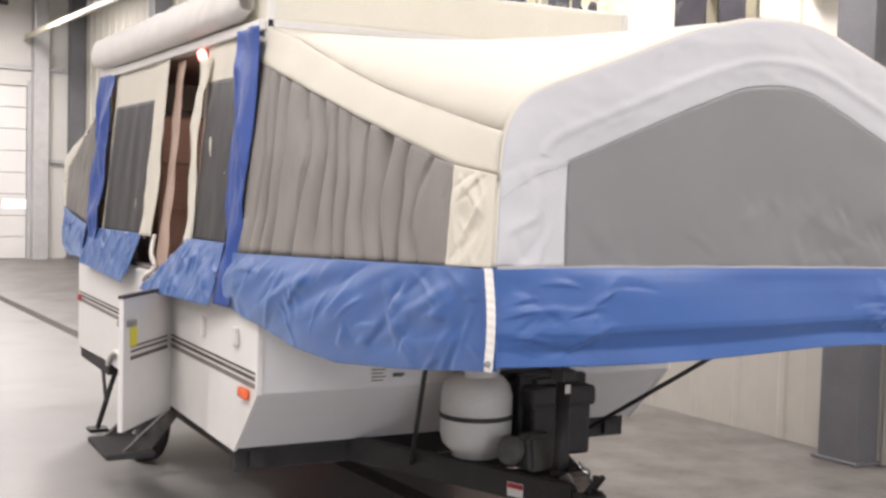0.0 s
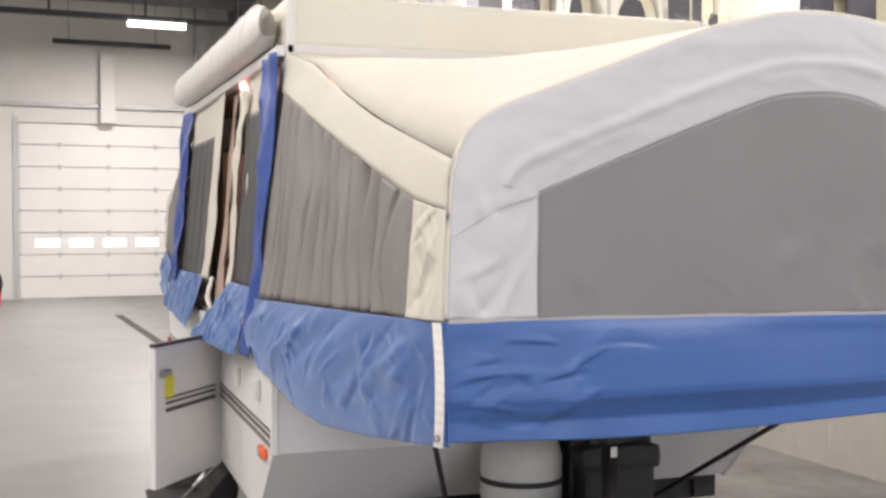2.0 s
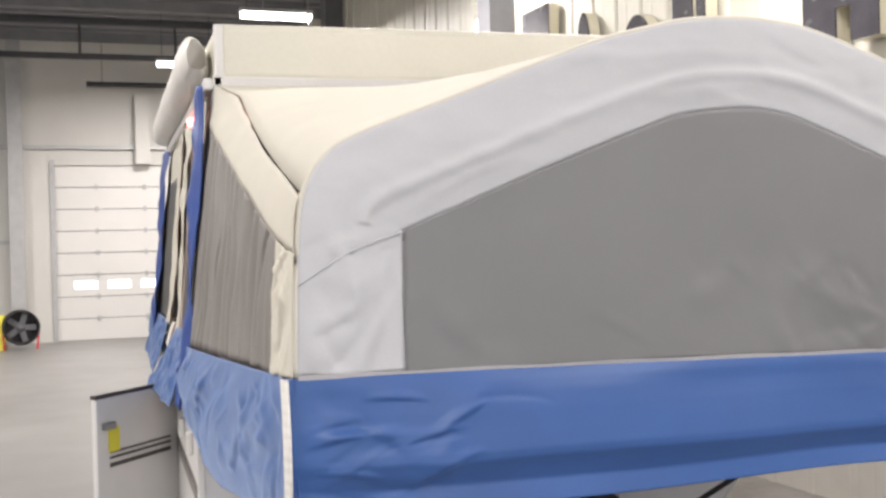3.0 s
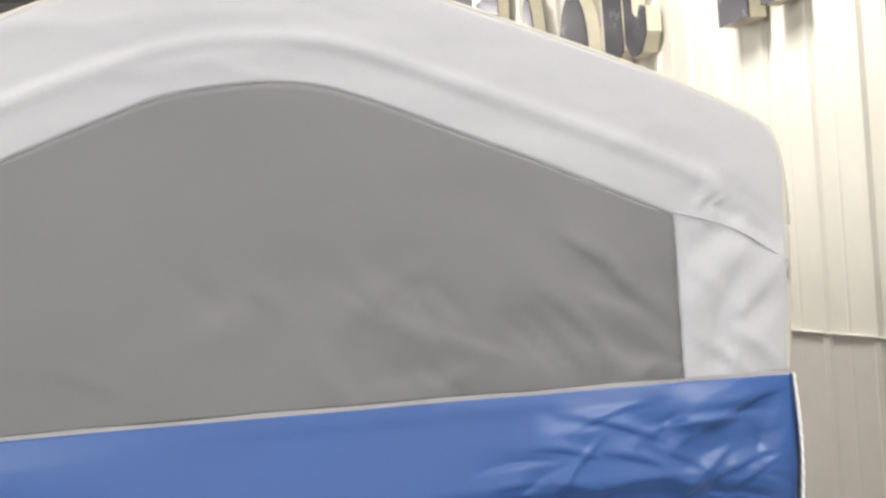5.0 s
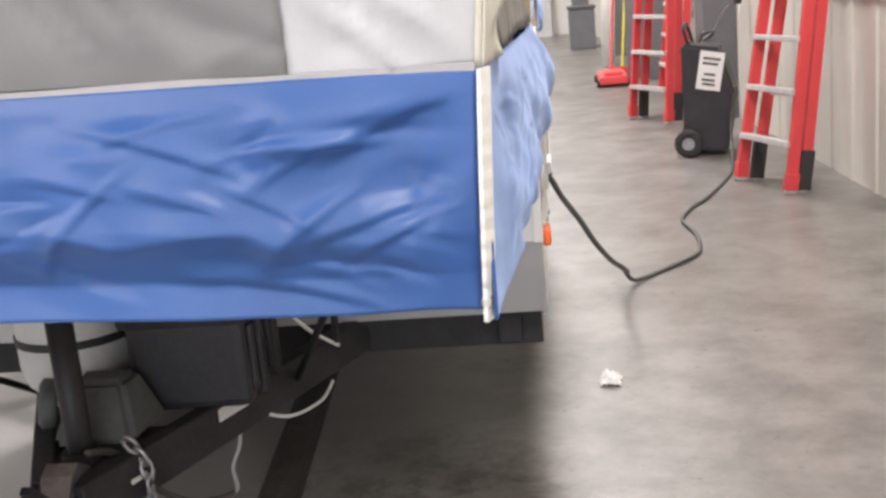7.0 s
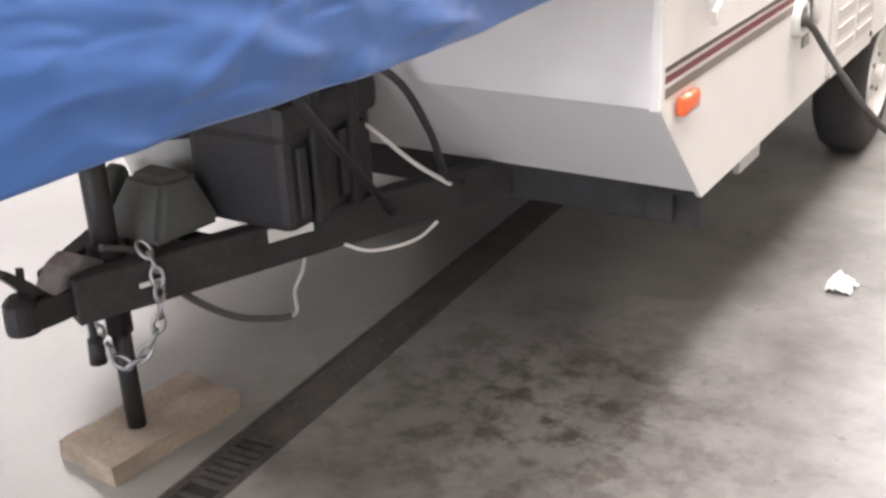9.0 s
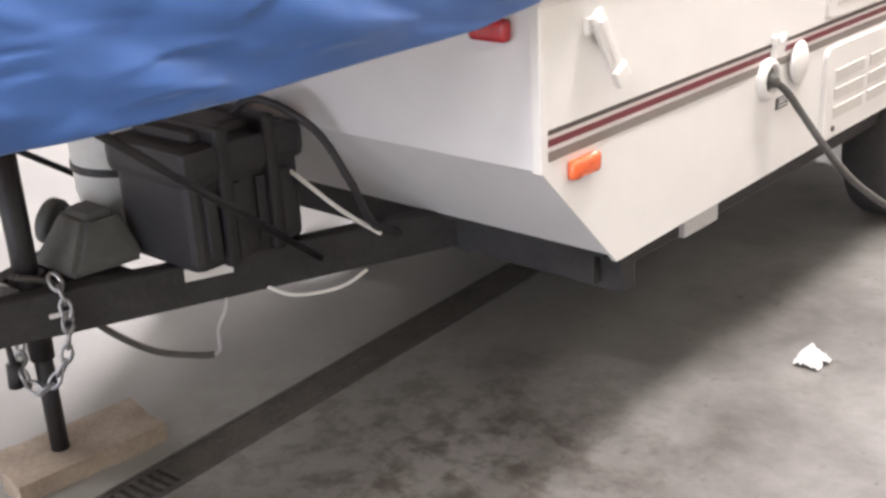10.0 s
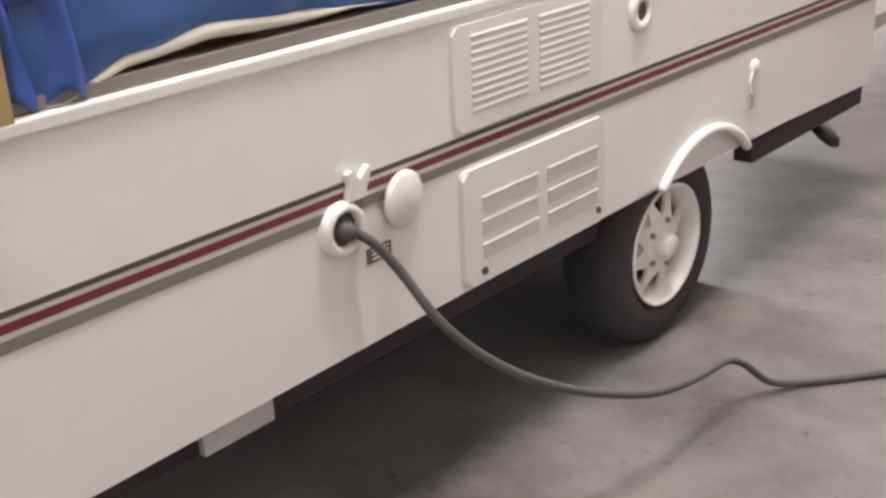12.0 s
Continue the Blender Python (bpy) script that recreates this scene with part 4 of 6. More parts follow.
def wall_cloth(s, y0, y1, z0, z1, name, m, label="", off=0.0, wav=0.006, seed=0.0, nu=30, nv=40, edge=0.0):
    def f(u, v):
        z = z0 + (z1 - z0) * v
        y = y0 + (y1 - y0) * u + edge * math.sin(z * 9 + seed) * (1 if u in (0.0, 1.0) else 1 - abs(2 * u - 1))
        return Vector((s * (wall_x(z) + off + fold((0, y, z), wav, 1, 4, 2.2, seed) + 0.3 * wav * math.sin(y * 25 + 3 * z)), y, z))
    bm = bmesh.new()
    sheet(bm, f, nu, nv)
    return part(name, bm, m, camper, label, True, 0.003)


# door side: bands, windows, open doorway
wall_cloth(-1, 0.245, 0.50, 1.10, RZ0, "corner_band", "blue_dark", "dark blue canvas corner band", 0.022, 0.034, 1.0, 24, 90)
wall_cloth(-1, 0.48, 1.04, 1.33, RZ0, "door_side_panel", "canvas", "cream canvas around a vinyl window", 0.0, 0.008, 2.0)
wall_cloth(-1, 0.49, 0.985, 1.35, 2.09, "vinyl_window", "dark_vinyl", "smoked clear vinyl window", 0.008, 0.005, 3.0)
wall_cloth(-1, 0.985, 1.075, 1.33, 2.20, "door_flap_edge", "canvas", "wavy white flap edge", 0.014, 0.03, 4.0, 6, 50, 0.025)
wall_cloth(-1, 1.55, 1.73, 1.10, RZ0 - 0.03, "rolled_screen", "interior2", "tan rolled door screen", -0.03, 0.012, 5.0, 10, 40)
wall_cloth(-1, 1.71, 1.93, 1.32, RZ0, "door_flap", "canvas", "hanging cream door flap", 0.012, 0.018, 6.0, 12, 50)
wall_cloth(-1, 1.92, 3.0, 1.30, RZ0, "rear_panel", "canvas", "cream canvas around the rear window", 0.0, 0.008, 7.0)
wall_cloth(-1, 1.96, 2.90, 1.31, 2.06, "vinyl_window", "dark_vinyl", "smoked clear vinyl window", 0.008, 0.005, 8.0)
wall_cloth(-1, 2.97, 3.33, 1.10, RZ0, "corner_band", "blue_dark", "dark blue canvas corner band", 0.022, 0.034, 9.0, 24, 90)


def door_skirt(rows_top, rows_bot, seed):
    rows = crease_set(int(seed), 60, rows_bot[0], rows_bot[1], 1.08, 1.36, (60, 80, -60, 30), 0.012)

    def f(u, v):
        a, b = rows_bot, rows_top
        y = (a[0] + (a[1] - a[0]) * u) * (1 - v) + (b[0] + (b[1] - b[0]) * u) * v
        z = (a[2] + (a[3] - a[2]) * u) * (1 - v) + (b[2] + (b[3] - b[2]) * u) * v
        return Vector((-(wall_x(z) + 0.018 + 0.05 * (1 - v) + crumple((0, y, z), seed, 0.5) + creased(rows, y, z) + 0.05 * u * (1 - v) * (1 if seed < 12 else 0)), y, z))
    bm = bmesh.new()
    sheet(bm, f, 80, 40)
    part("door_skirt", bm, "blue", camper, "loose creased blue skirt beside the door", True, 0.003)


door_skirt((0.46, 1.03, 1.36, 1.35), (0.45, 1.47, 1.09, 1.07), 11.0)
door_skirt((1.93, 3.1, 1.33, 1.31), (2.05, 3.3, 1.05, 1.08), 13.0)
bm = bmesh.new()
tube(bm, [(-1.03, 1.72, 1.33), (-1.06, 1.66, 1.24), (-1.05, 1.63, 1.17), (-1.08, 1.70, 1.12), (-1.07, 1.78, 1.09)], 0.012, 8)
part("tie_cord", bm, "webbing", camper, "white tie cord hanging in the doorway", True)
# interior seen through the doorway
bm = bmesh.new()
box(bm, 0.42, 0.95, 0.9, 2.7, 1.12, 1.55, 0.01)
part("galley_cabinet", bm, "interior", camper)
bm = bmesh.new()
box(bm, -0.93, -0.30, 2.02, 2.50, 1.12, 1.98, 0.012)
wardrobe = part("wardrobe", bm, "interior", camper, "brown laminate cabinet behind the doorway")
for z0, z1 in ((1.14, 1.44), (1.46, 1.70), (1.72, 1.965)):
    bm = bmesh.new()
    box(bm, -0.915, -0.315, 2.003, 2.02, z0, z1, 0.006)
    part("drawer_front", bm, "interior2" if z0 > 1.7 else "interior", wardrobe)
bm = bmesh.new()
box(bm, 0.70, 0.90, 0.7, 3.0, 1.95, 2.25, 0.01)
part("overhead_locker", bm, "interior", camper)
bm = bmesh.new()
sheet(bm, lambda u, v: Vector((0.90 + 0.015 * math.sin(u * 60), 0.35 + 2.9 * u, 1.13 + 1.1 * v)), 120, 4)
part("curtain", bm, "interior2", camper, "tan interior curtain", True, 0.003)
bm = bmesh.new()
box(bm, -RX + 0.02, RX - 0.02, RY0 + 0.02, RY1 - 0.02, RZ0 - 0.01, RZ0 + 0.02)
part("headliner", bm, "interior2", camper)
bm = bmesh.new()
lathe(bm, [(0.03, 0.0), (0.034, 0.012), (0.028, 0.03), (0.0, 0.036)], (-RX - 0.02, 1.12, RZ0 - 0.045), (-1, 0, -0.3), 16)
M["porch"] = mat("lit_porch_lens", (1.0, 0.30, 0.26), 0.3, emit=4.0)
part("porch_light", bm, "porch", camper, "small lit red porch light", True)
glow = bpy.data.lights.new("porch_glow", "POINT")
glow.energy, glow.shadow_soft_size, glow.color = 4.5, 0.03, (1.0, 0.62, 0.52)
new("porch_glow", glow).matrix_world = pose(-0.72, 1.36, RZ0 - 0.12)
# lower half of the entrance door, swung out
bm = bmesh.new()
vs = box(bm, -0.012, 0.012, 0.0, 0.56, Z0 - 0.01, 1.085, 0.006)
hinge = Vector((-1.058, 1.29, 0))
dm = Matrix.Translation(hinge) @ Matrix.Rotation(math.radians(142.5), 4, "Z")
door = part("entry_door", bm, "shell", camper, "open white lower entry door")
door.matrix_local = dm
for z0, z1 in ((0.855, 0.863), (0.832, 0.842), (0.798, 0.815)):
    for sx in (0.0135, -0.0135):
        bm = bmesh.new()
        box(bm, sx - 0.0015, sx + 0.0015, 0.06, 0.48, z0, z1)
        part("door_stripe", bm, "charcoal", door)
for sx in (1, -1):
    bm = bmesh.new()
    box(bm, sx * 0.013, sx * 0.017, 0.42, 0.49, 0.86, 0.96)
    part("door_tag", bm, "yellow", door, "yellow paper tag")
    bm = bmesh.new()
    box(bm, sx * 0.012, sx * 0.035, 0.46, 0.53, 0.955, 0.985, 0.006)
    part("door_latch", bm, "steel", door)
bm = bmesh.new()
box(bm, -0.014, 0.014, 0.0, 0.565, 1.085, 1.10, 0.003)
part("door_top_edge", bm, "charcoal", door)
bm = bmesh.new()
box(bm, -1.051, -1.046, 1.30, 1.88, Z0 + 0.01, 1.11)
part("doorway_recess", bm, "interior", camper, "dark lower doorway")
bm = bmesh.new()
box(bm, -1.062, -1.045, 1.9, 1.93, 0.62, 0.80, 0.006)
part("grab_handle", bm, "black", camper)
for y, z in ((0.72, 0.98), (0.25, 0.99)):
    bm = bmesh.new()
    box(bm, -1.075, -1.05, y - 0.018, y + 0.018, z - 0.05, z + 0.03, 0.008)
    part("catch", bm, "plastic", camper, "white roof catch")
# folding step under the doorway
bm = bmesh.new()
box(bm, -1.36, -1.12, 1.28, 1.74, 0.245, 0.275, 0.008)
step = part("entry_step", bm, "frame_black", camper, "folded-out black entry step")
for y in (1.33, 1.73):
    bm = bmesh.new()
    prism(bm, [(-1.30, 0.25), (-1.16, 0.25), (-0.95, 0.50), (-1.02, 0.50)], "y", y - 0.015, y + 0.015)
    part("step_arm", bm, "grate", step)
# rear stabiliser on the door side
for a, b, r in (((-0.93, 2.95, 0.47), (-1.02, 3.12, 0.02), 0.016), ((-0.95, 3.35, 0.45), (-0.99, 3.02, 0.20), 0.012)):
    bm = bmesh.new()
    cyl(bm, a, b, r, seg=10)
    part("stabiliser_leg", bm, "black", camper)
bm = bmesh.new()
box(bm, -1.08, -0.96, 3.06, 3.18, 0.0, 0.02, 0.004)
part("stabiliser_foot", bm, "black", camper)

# off side wall above the box: cream panel, grey windows, slack blue skirt with a white hem
wall_cloth(1, 0.28, 3.36, 1.36, RZ0, "off_side_panel", "canvas", "cream canvas wall", -0.01, 0.008, 21.0, 60, 20)
wall_cloth(1, 0.62, 1.75, 1.40, 2.10, "off_side_window", "side_screen", "grey mesh window", 0.0, 0.01, 22.0)
wall_cloth(1, 1.95, 3.1, 1.40, 2.10, "off_side_window", "side_screen", "grey mesh window", 0.0, 0.01, 23.0)
wall_cloth(1, 0.245, 0.46, 1.30, RZ0, "corner_band", "blue_dark", "dark blue canvas corner band", 0.0, 0.02, 24.0, 16, 60)
LIFT = [(0.02, 1.135), (0.36, 1.135), (0.46, 1.14), (0.58, 1.185), (0.75, 1.205), (1.0, 1.185), (1.2, 1.17), (1.5, 1.16), (3.5, 1.15)]


def off_skirt(u, v):
    y = 0.02 + 3.4 * u
    zb = interp(LIFT, y)
    z = zb + (1.46 - zb) * v
    return Vector((wall_x(z) - 0.025 + 0.03 * math.sin(math.pi * v) + crumple((0, y * 1.3, z), 27.0, 1.2), y, z))


bm = bmesh.new()
sheet(bm, off_skirt, 150, 24)
part("off_side_skirt", bm, "blue", camper, "slack blue skirt lying on the box edge", True, 0.003)


def hem(u, v):
    y = 0.43 + 0.75 * u
    h = 0.005 + 0.022 * math.sin(math.pi * min(1, u * 1.15)) ** 0.7
    a = math.pi * (v - 0.5)
    return Vector((1.022 + 0.016 * math.cos(a) - 0.01 * u, y, interp(LIFT, y) - h / 2 + 0.006 + h * 0.5 * math.sin(a)))


bm = bmesh.new()
sheet(bm, hem, 60, 10)
part("white_hem", bm, "canvas", camper, "curled white hem under the skirt", True, 0.002)


def drape(y0, y1, x0, seed, n):
    def f(u, v):
        y = y0 + (y1 - y0) * u
        z = 1.152 + 0.012 * math.sin(9 * u + seed) + (1.50 - 1.152) * v
        w = math.sin(2 * math.pi * n * u + 1.6 * noise.noise(Vector((u * 3, v * 2.5, seed))) + 0.8 * v)
        x = x0 + 0.022 * w * (0.4 + 0.6 * math.sin(math.pi * min(1, 1.15 - v))) - 0.05 * v * v + crumple((0, y * 1.4, z), seed, 0.6)
        return Vector((x, y, z))
    bm = bmesh.new()
    sheet(bm, f, 50, 26)
    part("bunched_canvas", bm, "blue_dark", camper, "bunched blue canvas round the lift post", True, 0.003)


drape(0.04, 0.285, 1.03, 31.0, 2.3)
drape(0.37, 0.50, 1.035, 33.0, 1.6)
# rear bed end
RB = 4.66
top_panel(RB, RY1, 12.0)
for sd in (-1, 1):
    side_canvas(sd, RB, RY1, 1.32, 14.0 + sd)
    side_skirt(sd, 3.3, RB, [(0, 1.10), (0.5, 1.08), (1, 1.12)], 15.0 + sd, 1.32, BZ1, "rear_skirt")
bm = bmesh.new()
sheet(bm, lambda u, v: (lambda p: Vector((p.x, RB, BZ0 + (p.z - BZ0) * v)))(bow(u)), 80, 6)
part("rear_end_panel", bm, "vinyl", camper, "", True, 0.003)
bm = bmesh.new()
box(bm, -0.94, 0.94, BOX_L - 0.1, RB - 0.02, BZ0 + 0.0, BZ0 + 0.05, 0.005)
part("rear_bed_platform", bm, "interior2", camper)


# ---- drawbar ----
def beam(bm, p0, p1, w, z0, z1):
    d = (Vector(p1) - Vector(p0)).normalized()
    n = Vector((-d.y, d.x)) * w / 2
    prism(bm, [(p0[0] + n.x, p0[1] + n.y), (p1[0] + n.x, p1[1] + n.y), (p1[0] - n.x, p1[1] - n.y), (p0[0] - n.x, p0[1] - n.y)], "z", z0, z1)


def drawbar():
    for s in (-1, 1):
        bm = bmesh.new()
        beam(bm, (s * 0.035, -0.76), (s * 0.62, 0.66), 0.05, 0.392, 0.50)
        bmesh.ops.bevel(bm, geom=list(bm.edges), offset=0.004, segments=1, affect="EDGES")
        b = part("drawbar_beam", bm, "frame_black", camper, "black steel drawbar beam")
        d = Vector((0.585, 1.42, 0)).normalized()
        base = Vector((s * 0.035, -0.76, 0))
        n = Vector((d.y, -d.x * s * s, 0))
        bm = bmesh.new()
        y0, y1 = (-0.335, -0.225) if s > 0 else (-0.56, -0.49)
        for yy in ((y0, y1),):
            q0 = base + Vector((s * d.x, d.y, 0)) * ((yy[0] + 0.76) / d.y)
            q1 = base + Vector((s * d.x, d.y, 0)) * ((yy[1] + 0.76) / d.y)
            o = Vector((s * d.y, -d.x, 0)) * 0.027
            beam(bm, q0 + o, q1 + o, 0.003, 0.458 if s > 0 else 0.405, 0.490 if s > 0 else 0.46)
        lab = part("plate", bm, "label", b, "white data plate")
        if s < 0:
            bm = bmesh.new()
            o2 = Vector((s * d.y, -d.x, 0)) * 0.030
            beam(bm, q0 + o2, q0.lerp(q1, 0.95) + o2, 0.003, 0.438, 0.458)
            part("plate_stripe", bm, "red_lens", b, "red band of the data plate")
        else:
            bm = bmesh.new()
            q0 = base + d * 0.14 + Vector((d.y, -d.x, 0)) * 0.027
            beam(bm, q0, q0 + d * 0.05, 0.003, 0.440, 0.451)
            part("plate", bm, "label", b)
    bm = bmesh.new()
    box(bm, -0.15, 0.15, -0.46, -0.40, 0.40, 0.48, 0.004)
    box(bm, -0.30, 0.30, -0.10, -0.04, 0.40, 0.48, 0.004)
    part("drawbar_tie", bm, "frame_black", camper)
    # coupler: socket, neck, latch
    bm = bmesh.new()
    prism(bm, [(-0.055, -0.62), (-0.045, -0.76), (-0.04, -0.82), (-0.034, -0.875), (-0.018, -0.90), (0.018, -0.90), (0.034, -0.875), (0.04, -0.82), (0.045, -0.76), (0.055, -0.62)], "z", 0.415, 0.475)
    bmesh.ops.bevel(bm, geom=list(bm.edges), offset=0.008, segments=2, affect="EDGES")
    lathe(bm, [(0.020, 0.07), (0.035, 0.055), (0.038, 0.0), (0.036, -0.012), (0.0, -0.012)], (0, -0.865, 0.425), (0, 0, 1), 20)
    cp = part("coupler", bm, "black", camper, "black ball coupler")
    bm = bmesh.new()
    prism(bm, [(-0.84, 0.48), (-0.80, 0.475), (-0.835, 0.515), (-0.885, 0.56), (-0.90, 0.55), (-0.865, 0.51)], "x", -0.012, 0.012)
    prism(bm, [(-0.86, 0.50), (-0.845, 0.50), (-0.842, 0.55), (-0.853, 0.552)], "x", -0.006, 0.006)
    part("latch_lever", bm, "black", cp)
    bm = bmesh.new()
    prism(bm, [(-0.80, 0.474), (-0.66, 0.474), (-0.66, 0.50), (-0.72, 0.535), (-0.755, 0.52)], "x", -0.035, 0.035)
    part("latch_housing", bm, "steel", cp, "scuffed bare metal housing")
    # tongue jack
    bm = bmesh.new()
    cyl(bm, (0, -0.62, 0.30), (0, -0.62, 0.875), 0.030, seg=20)
    jack = part("tongue_jack", bm, "black", camper, "black tongue jack post", True)
    bm = bmesh.new()
    cyl(bm, (0, -0.62, 0.048), (0, -0.62, 0.34), 0.0225, seg=18)
    part("jack_leg", bm, "black", jack, "", True)
    bm = bmesh.new()
    box(bm, -0.032, 0.032, -0.665, -0.575, 0.875, 0.925, 0.01)
    cyl(bm, (0.0, -0.62, 0.92), (0.0, -0.62, 0.945), 0.014, seg=12)
    part("jack_head", bm, "black", jack)
    bm = bmesh.new()
    box(bm, -0.075, 0.075, -0.68, -0.56, 0.478, 0.492, 0.003)
    cyl(bm, (0, -0.62, 0.485), (0, -0.62, 0.52), 0.042, seg=20)
    part("jack_flange", bm, "black", jack)
    bm = bmesh.new()
    box(bm, -0.012, 0.012, -0.652, -0.649, 0.83, 0.865)
    part("jack_label", bm, "label", jack)
    # bed props
    for s in (-1, 1):
        bm = bmesh.new()
        cyl(bm, (s * 0.80, -1.0, BZ0 + 0.03), (s * 0.36, -0.02, 0.44), 0.0095, seg=10)
        part("bed_prop", bm, "black", camper, "black bed support tube", True)
        bm = bmesh.new()
        cyl(bm, (s * 0.80, BY + 0.12, BZ0 - 0.02), (s * 0.80, BY + 0.12, BZ0 + 0.03), 0.014, seg=10)
        part("bed_foot", bm, "black", camper)
    # chains
    for s, pts in ((1, [(0.10, -0.61, 0.535), (0.135, -0.61, 0.49), (0.145, -0.615, 0.42), (0.14, -0.63, 0.35), (0.115, -0.66, 0.285), (0.07, -0.69, 0.26), (0.04, -0.70, 0.33)]),
                   (-1, [(-0.05, -0.60, 0.47), (-0.085, -0.61, 0.40), (-0.08, -0.63, 0.32), (-0.05, -0.66, 0.27), (-0.02, -0.66, 0.32)])):
        path = smooth_path(pts, 6)
        bm = bmesh.new()
        total = 0.0
        k = 0
        last = path[0]
        for p in path[1:]:
            if (p - last).length < 0.03:
                continue
            d = (p - last).normalized()
            c = (p + last) / 2
            m = Matrix.Translation(c) @ d.to_track_quat("X", "Z").to_matrix().to_4x4() @ Matrix.Rotation(math.pi / 2 * (k % 2) + 0.4, 4, "X")
            ring = [m @ Vector((0.024 * math.cos(a), 0.013 * math.sin(a), 0)) for a in [2 * math.pi * i / 10 for i in range(11)]]
            tube(bm, ring, 0.0052, 6, 1)
            last = p
            k += 1
        part("safety_chain", bm, "steel", camper, "galvanised safety chain", True)
    # wiring
    bm = bmesh.new()
    tube(bm, [(0.03, -0.66, 0.53), (0.06, -0.58, 0.49), (0.11, -0.52, 0.38), (0.16, -0.42, 0.285), (0.205, -0.32, 0.243), (0.225, -0.285, 0.238)], 0.009, 8)
    part("tow_cable", bm, "cable", camper, "grey tow wiring cable", True)
    bm = bmesh.new()
    tube(bm, [(0.225, -0.285, 0.238), (0.232, -0.27, 0.25), (0.225, -0.262, 0.30), (0.245, -0.25, 0.35), (0.25, -0.24, 0.40)], 0.005, 8)
    part("breakaway_wire", bm, "hem", camper, "", True)
    bm = bmesh.new()
    tube(bm, [(-0.02, -0.70, 0.45), (0.0, -0.70, 0.38), (0.0, -0.695, 0.31)], 0.008, 8)
    cyl(bm, (0, -0.695, 0.315), (0, -0.695, 0.255), 0.017, 0.021, seg=12)
    part("tow_plug", bm, "batt", camper, "hanging black tow plug", True)
    bm = bmesh.new()
    tube(bm, [(0.30, -0.16, 0.40), (0.36, -0.12, 0.375), (0.42, -0.02, 0.375), (0.44, 0.06, 0.40)], 0.005, 8)
    part("white_wire", bm, "webbing", camper, "", True)
    bm = bmesh.new()
    tube(bm, [(0.20, -0.16, 0.79), (0.30, -0.13, 0.87), (0.42, -0.06, 0.80), (0.47, 0.0, 0.66), (0.46, 0.08, 0.52), (0.44, 0.2, 0.46)], 0.010, 10)
    part("gas_hose", bm, "batt", camper, "black gas hose", True)
    bm = bmesh.new()
    tube(bm, [(0.26, -0.08, 0.72), (0.34, -0.05, 0.66), (0.40, 0.03, 0.56), (0.46, 0.10, 0.49)], 0.006, 8)
    part("white_wire", bm, "webbing", camper, "", True)
    bm = bmesh.new()
    beam(bm, (-0.30, -0.52), (-0.20, -0.70), 0.02, 0.33, 0.352)
    part("red_bar", bm, "ladder_red", camper, "red and white reflective bar")


drawbar()


def gas_cylinder():
    t = thing("gas_cylinder", "grey-white propane cylinder strapped on the drawbar", "gas cylinder", (-0.15, -0.20, 0.50))
    bm = bmesh.new()
    lathe(bm, [(0.10, 0.0), (0.10, 0.025), (0.115, 0.03), (0.140, 0.055), (0.152, 0.10), (0.152, 0.26), (0.140, 0.305), (0.112, 0.335), (0.06, 0.352), (0.0, 0.356)], seg=40)
    part("cylinder_body", bm, "tank", t, "", True)
    bm = bmesh.new()
    for a0, a1 in ((0.5, 2.6), (3.6, 5.8)):
        pts = [(0.095 * math.cos(a0 + (a1 - a0) * k / 10), 0.095 * math.sin(a0 + (a1 - a0) * k / 10)) for k in range(11)]
        inner = [(x * 0.95, y * 0.95) for x, y in reversed(pts)]
        prism(bm, pts + inner, "z", 0.33, 0.43)
    part("collar", bm, "tank", t)
    bm = bmesh.new()
    cyl(bm, (0, 0, 0.34), (0, 0, 0.40), 0.018)
    cyl(bm, (0, 0, 0.40), (0, 0, 0.42), 0.03)
    part("valve", bm, "brass", t)
    bm = bmesh.new()
    lathe(bm, [(0.1525, 0.165), (0.156, 0.165), (0.156, 0.185), (0.1525, 0.185)], seg=40)
    part("strap", bm, "batt", t, "black strap")


def battery_case():
    t = thing("battery_case", "black plastic battery case strapped on the drawbar", "battery case", (0.18, -0.20, 0.50))
    t.scale = (1.22, 1.0, 1.1)
    bm = bmesh.new()
    box(bm, -0.12, 0.12, -0.165, 0.165, 0.0, 0.22, 0.02)
    part("case_body", bm, "batt", t)
    bm = bmesh.new()
    box(bm, -0.135, 0.135, -0.18, 0.18, 0.19, 0.275, 0.025)
    box(bm, -0.09, 0.09, -0.12, 0.12, 0.26, 0.30, 0.02)
    part("lid", bm, "batt", t)
    for y in (-0.07, 0.07):
        bm = bmesh.new()
        box(bm, -0.14, 0.14, y - 0.018, y + 0.018, 0.0, 0.31, 0.01)
        part("strap", bm, "black", t)
    for k in range(4):
        bm = bmesh.new()
        box(bm, 0.118, 0.13, -0.13 + 0.075 * k, -0.10 + 0.075 * k, 0.03, 0.18, 0.004)
        part("rib", bm, "batt", t)


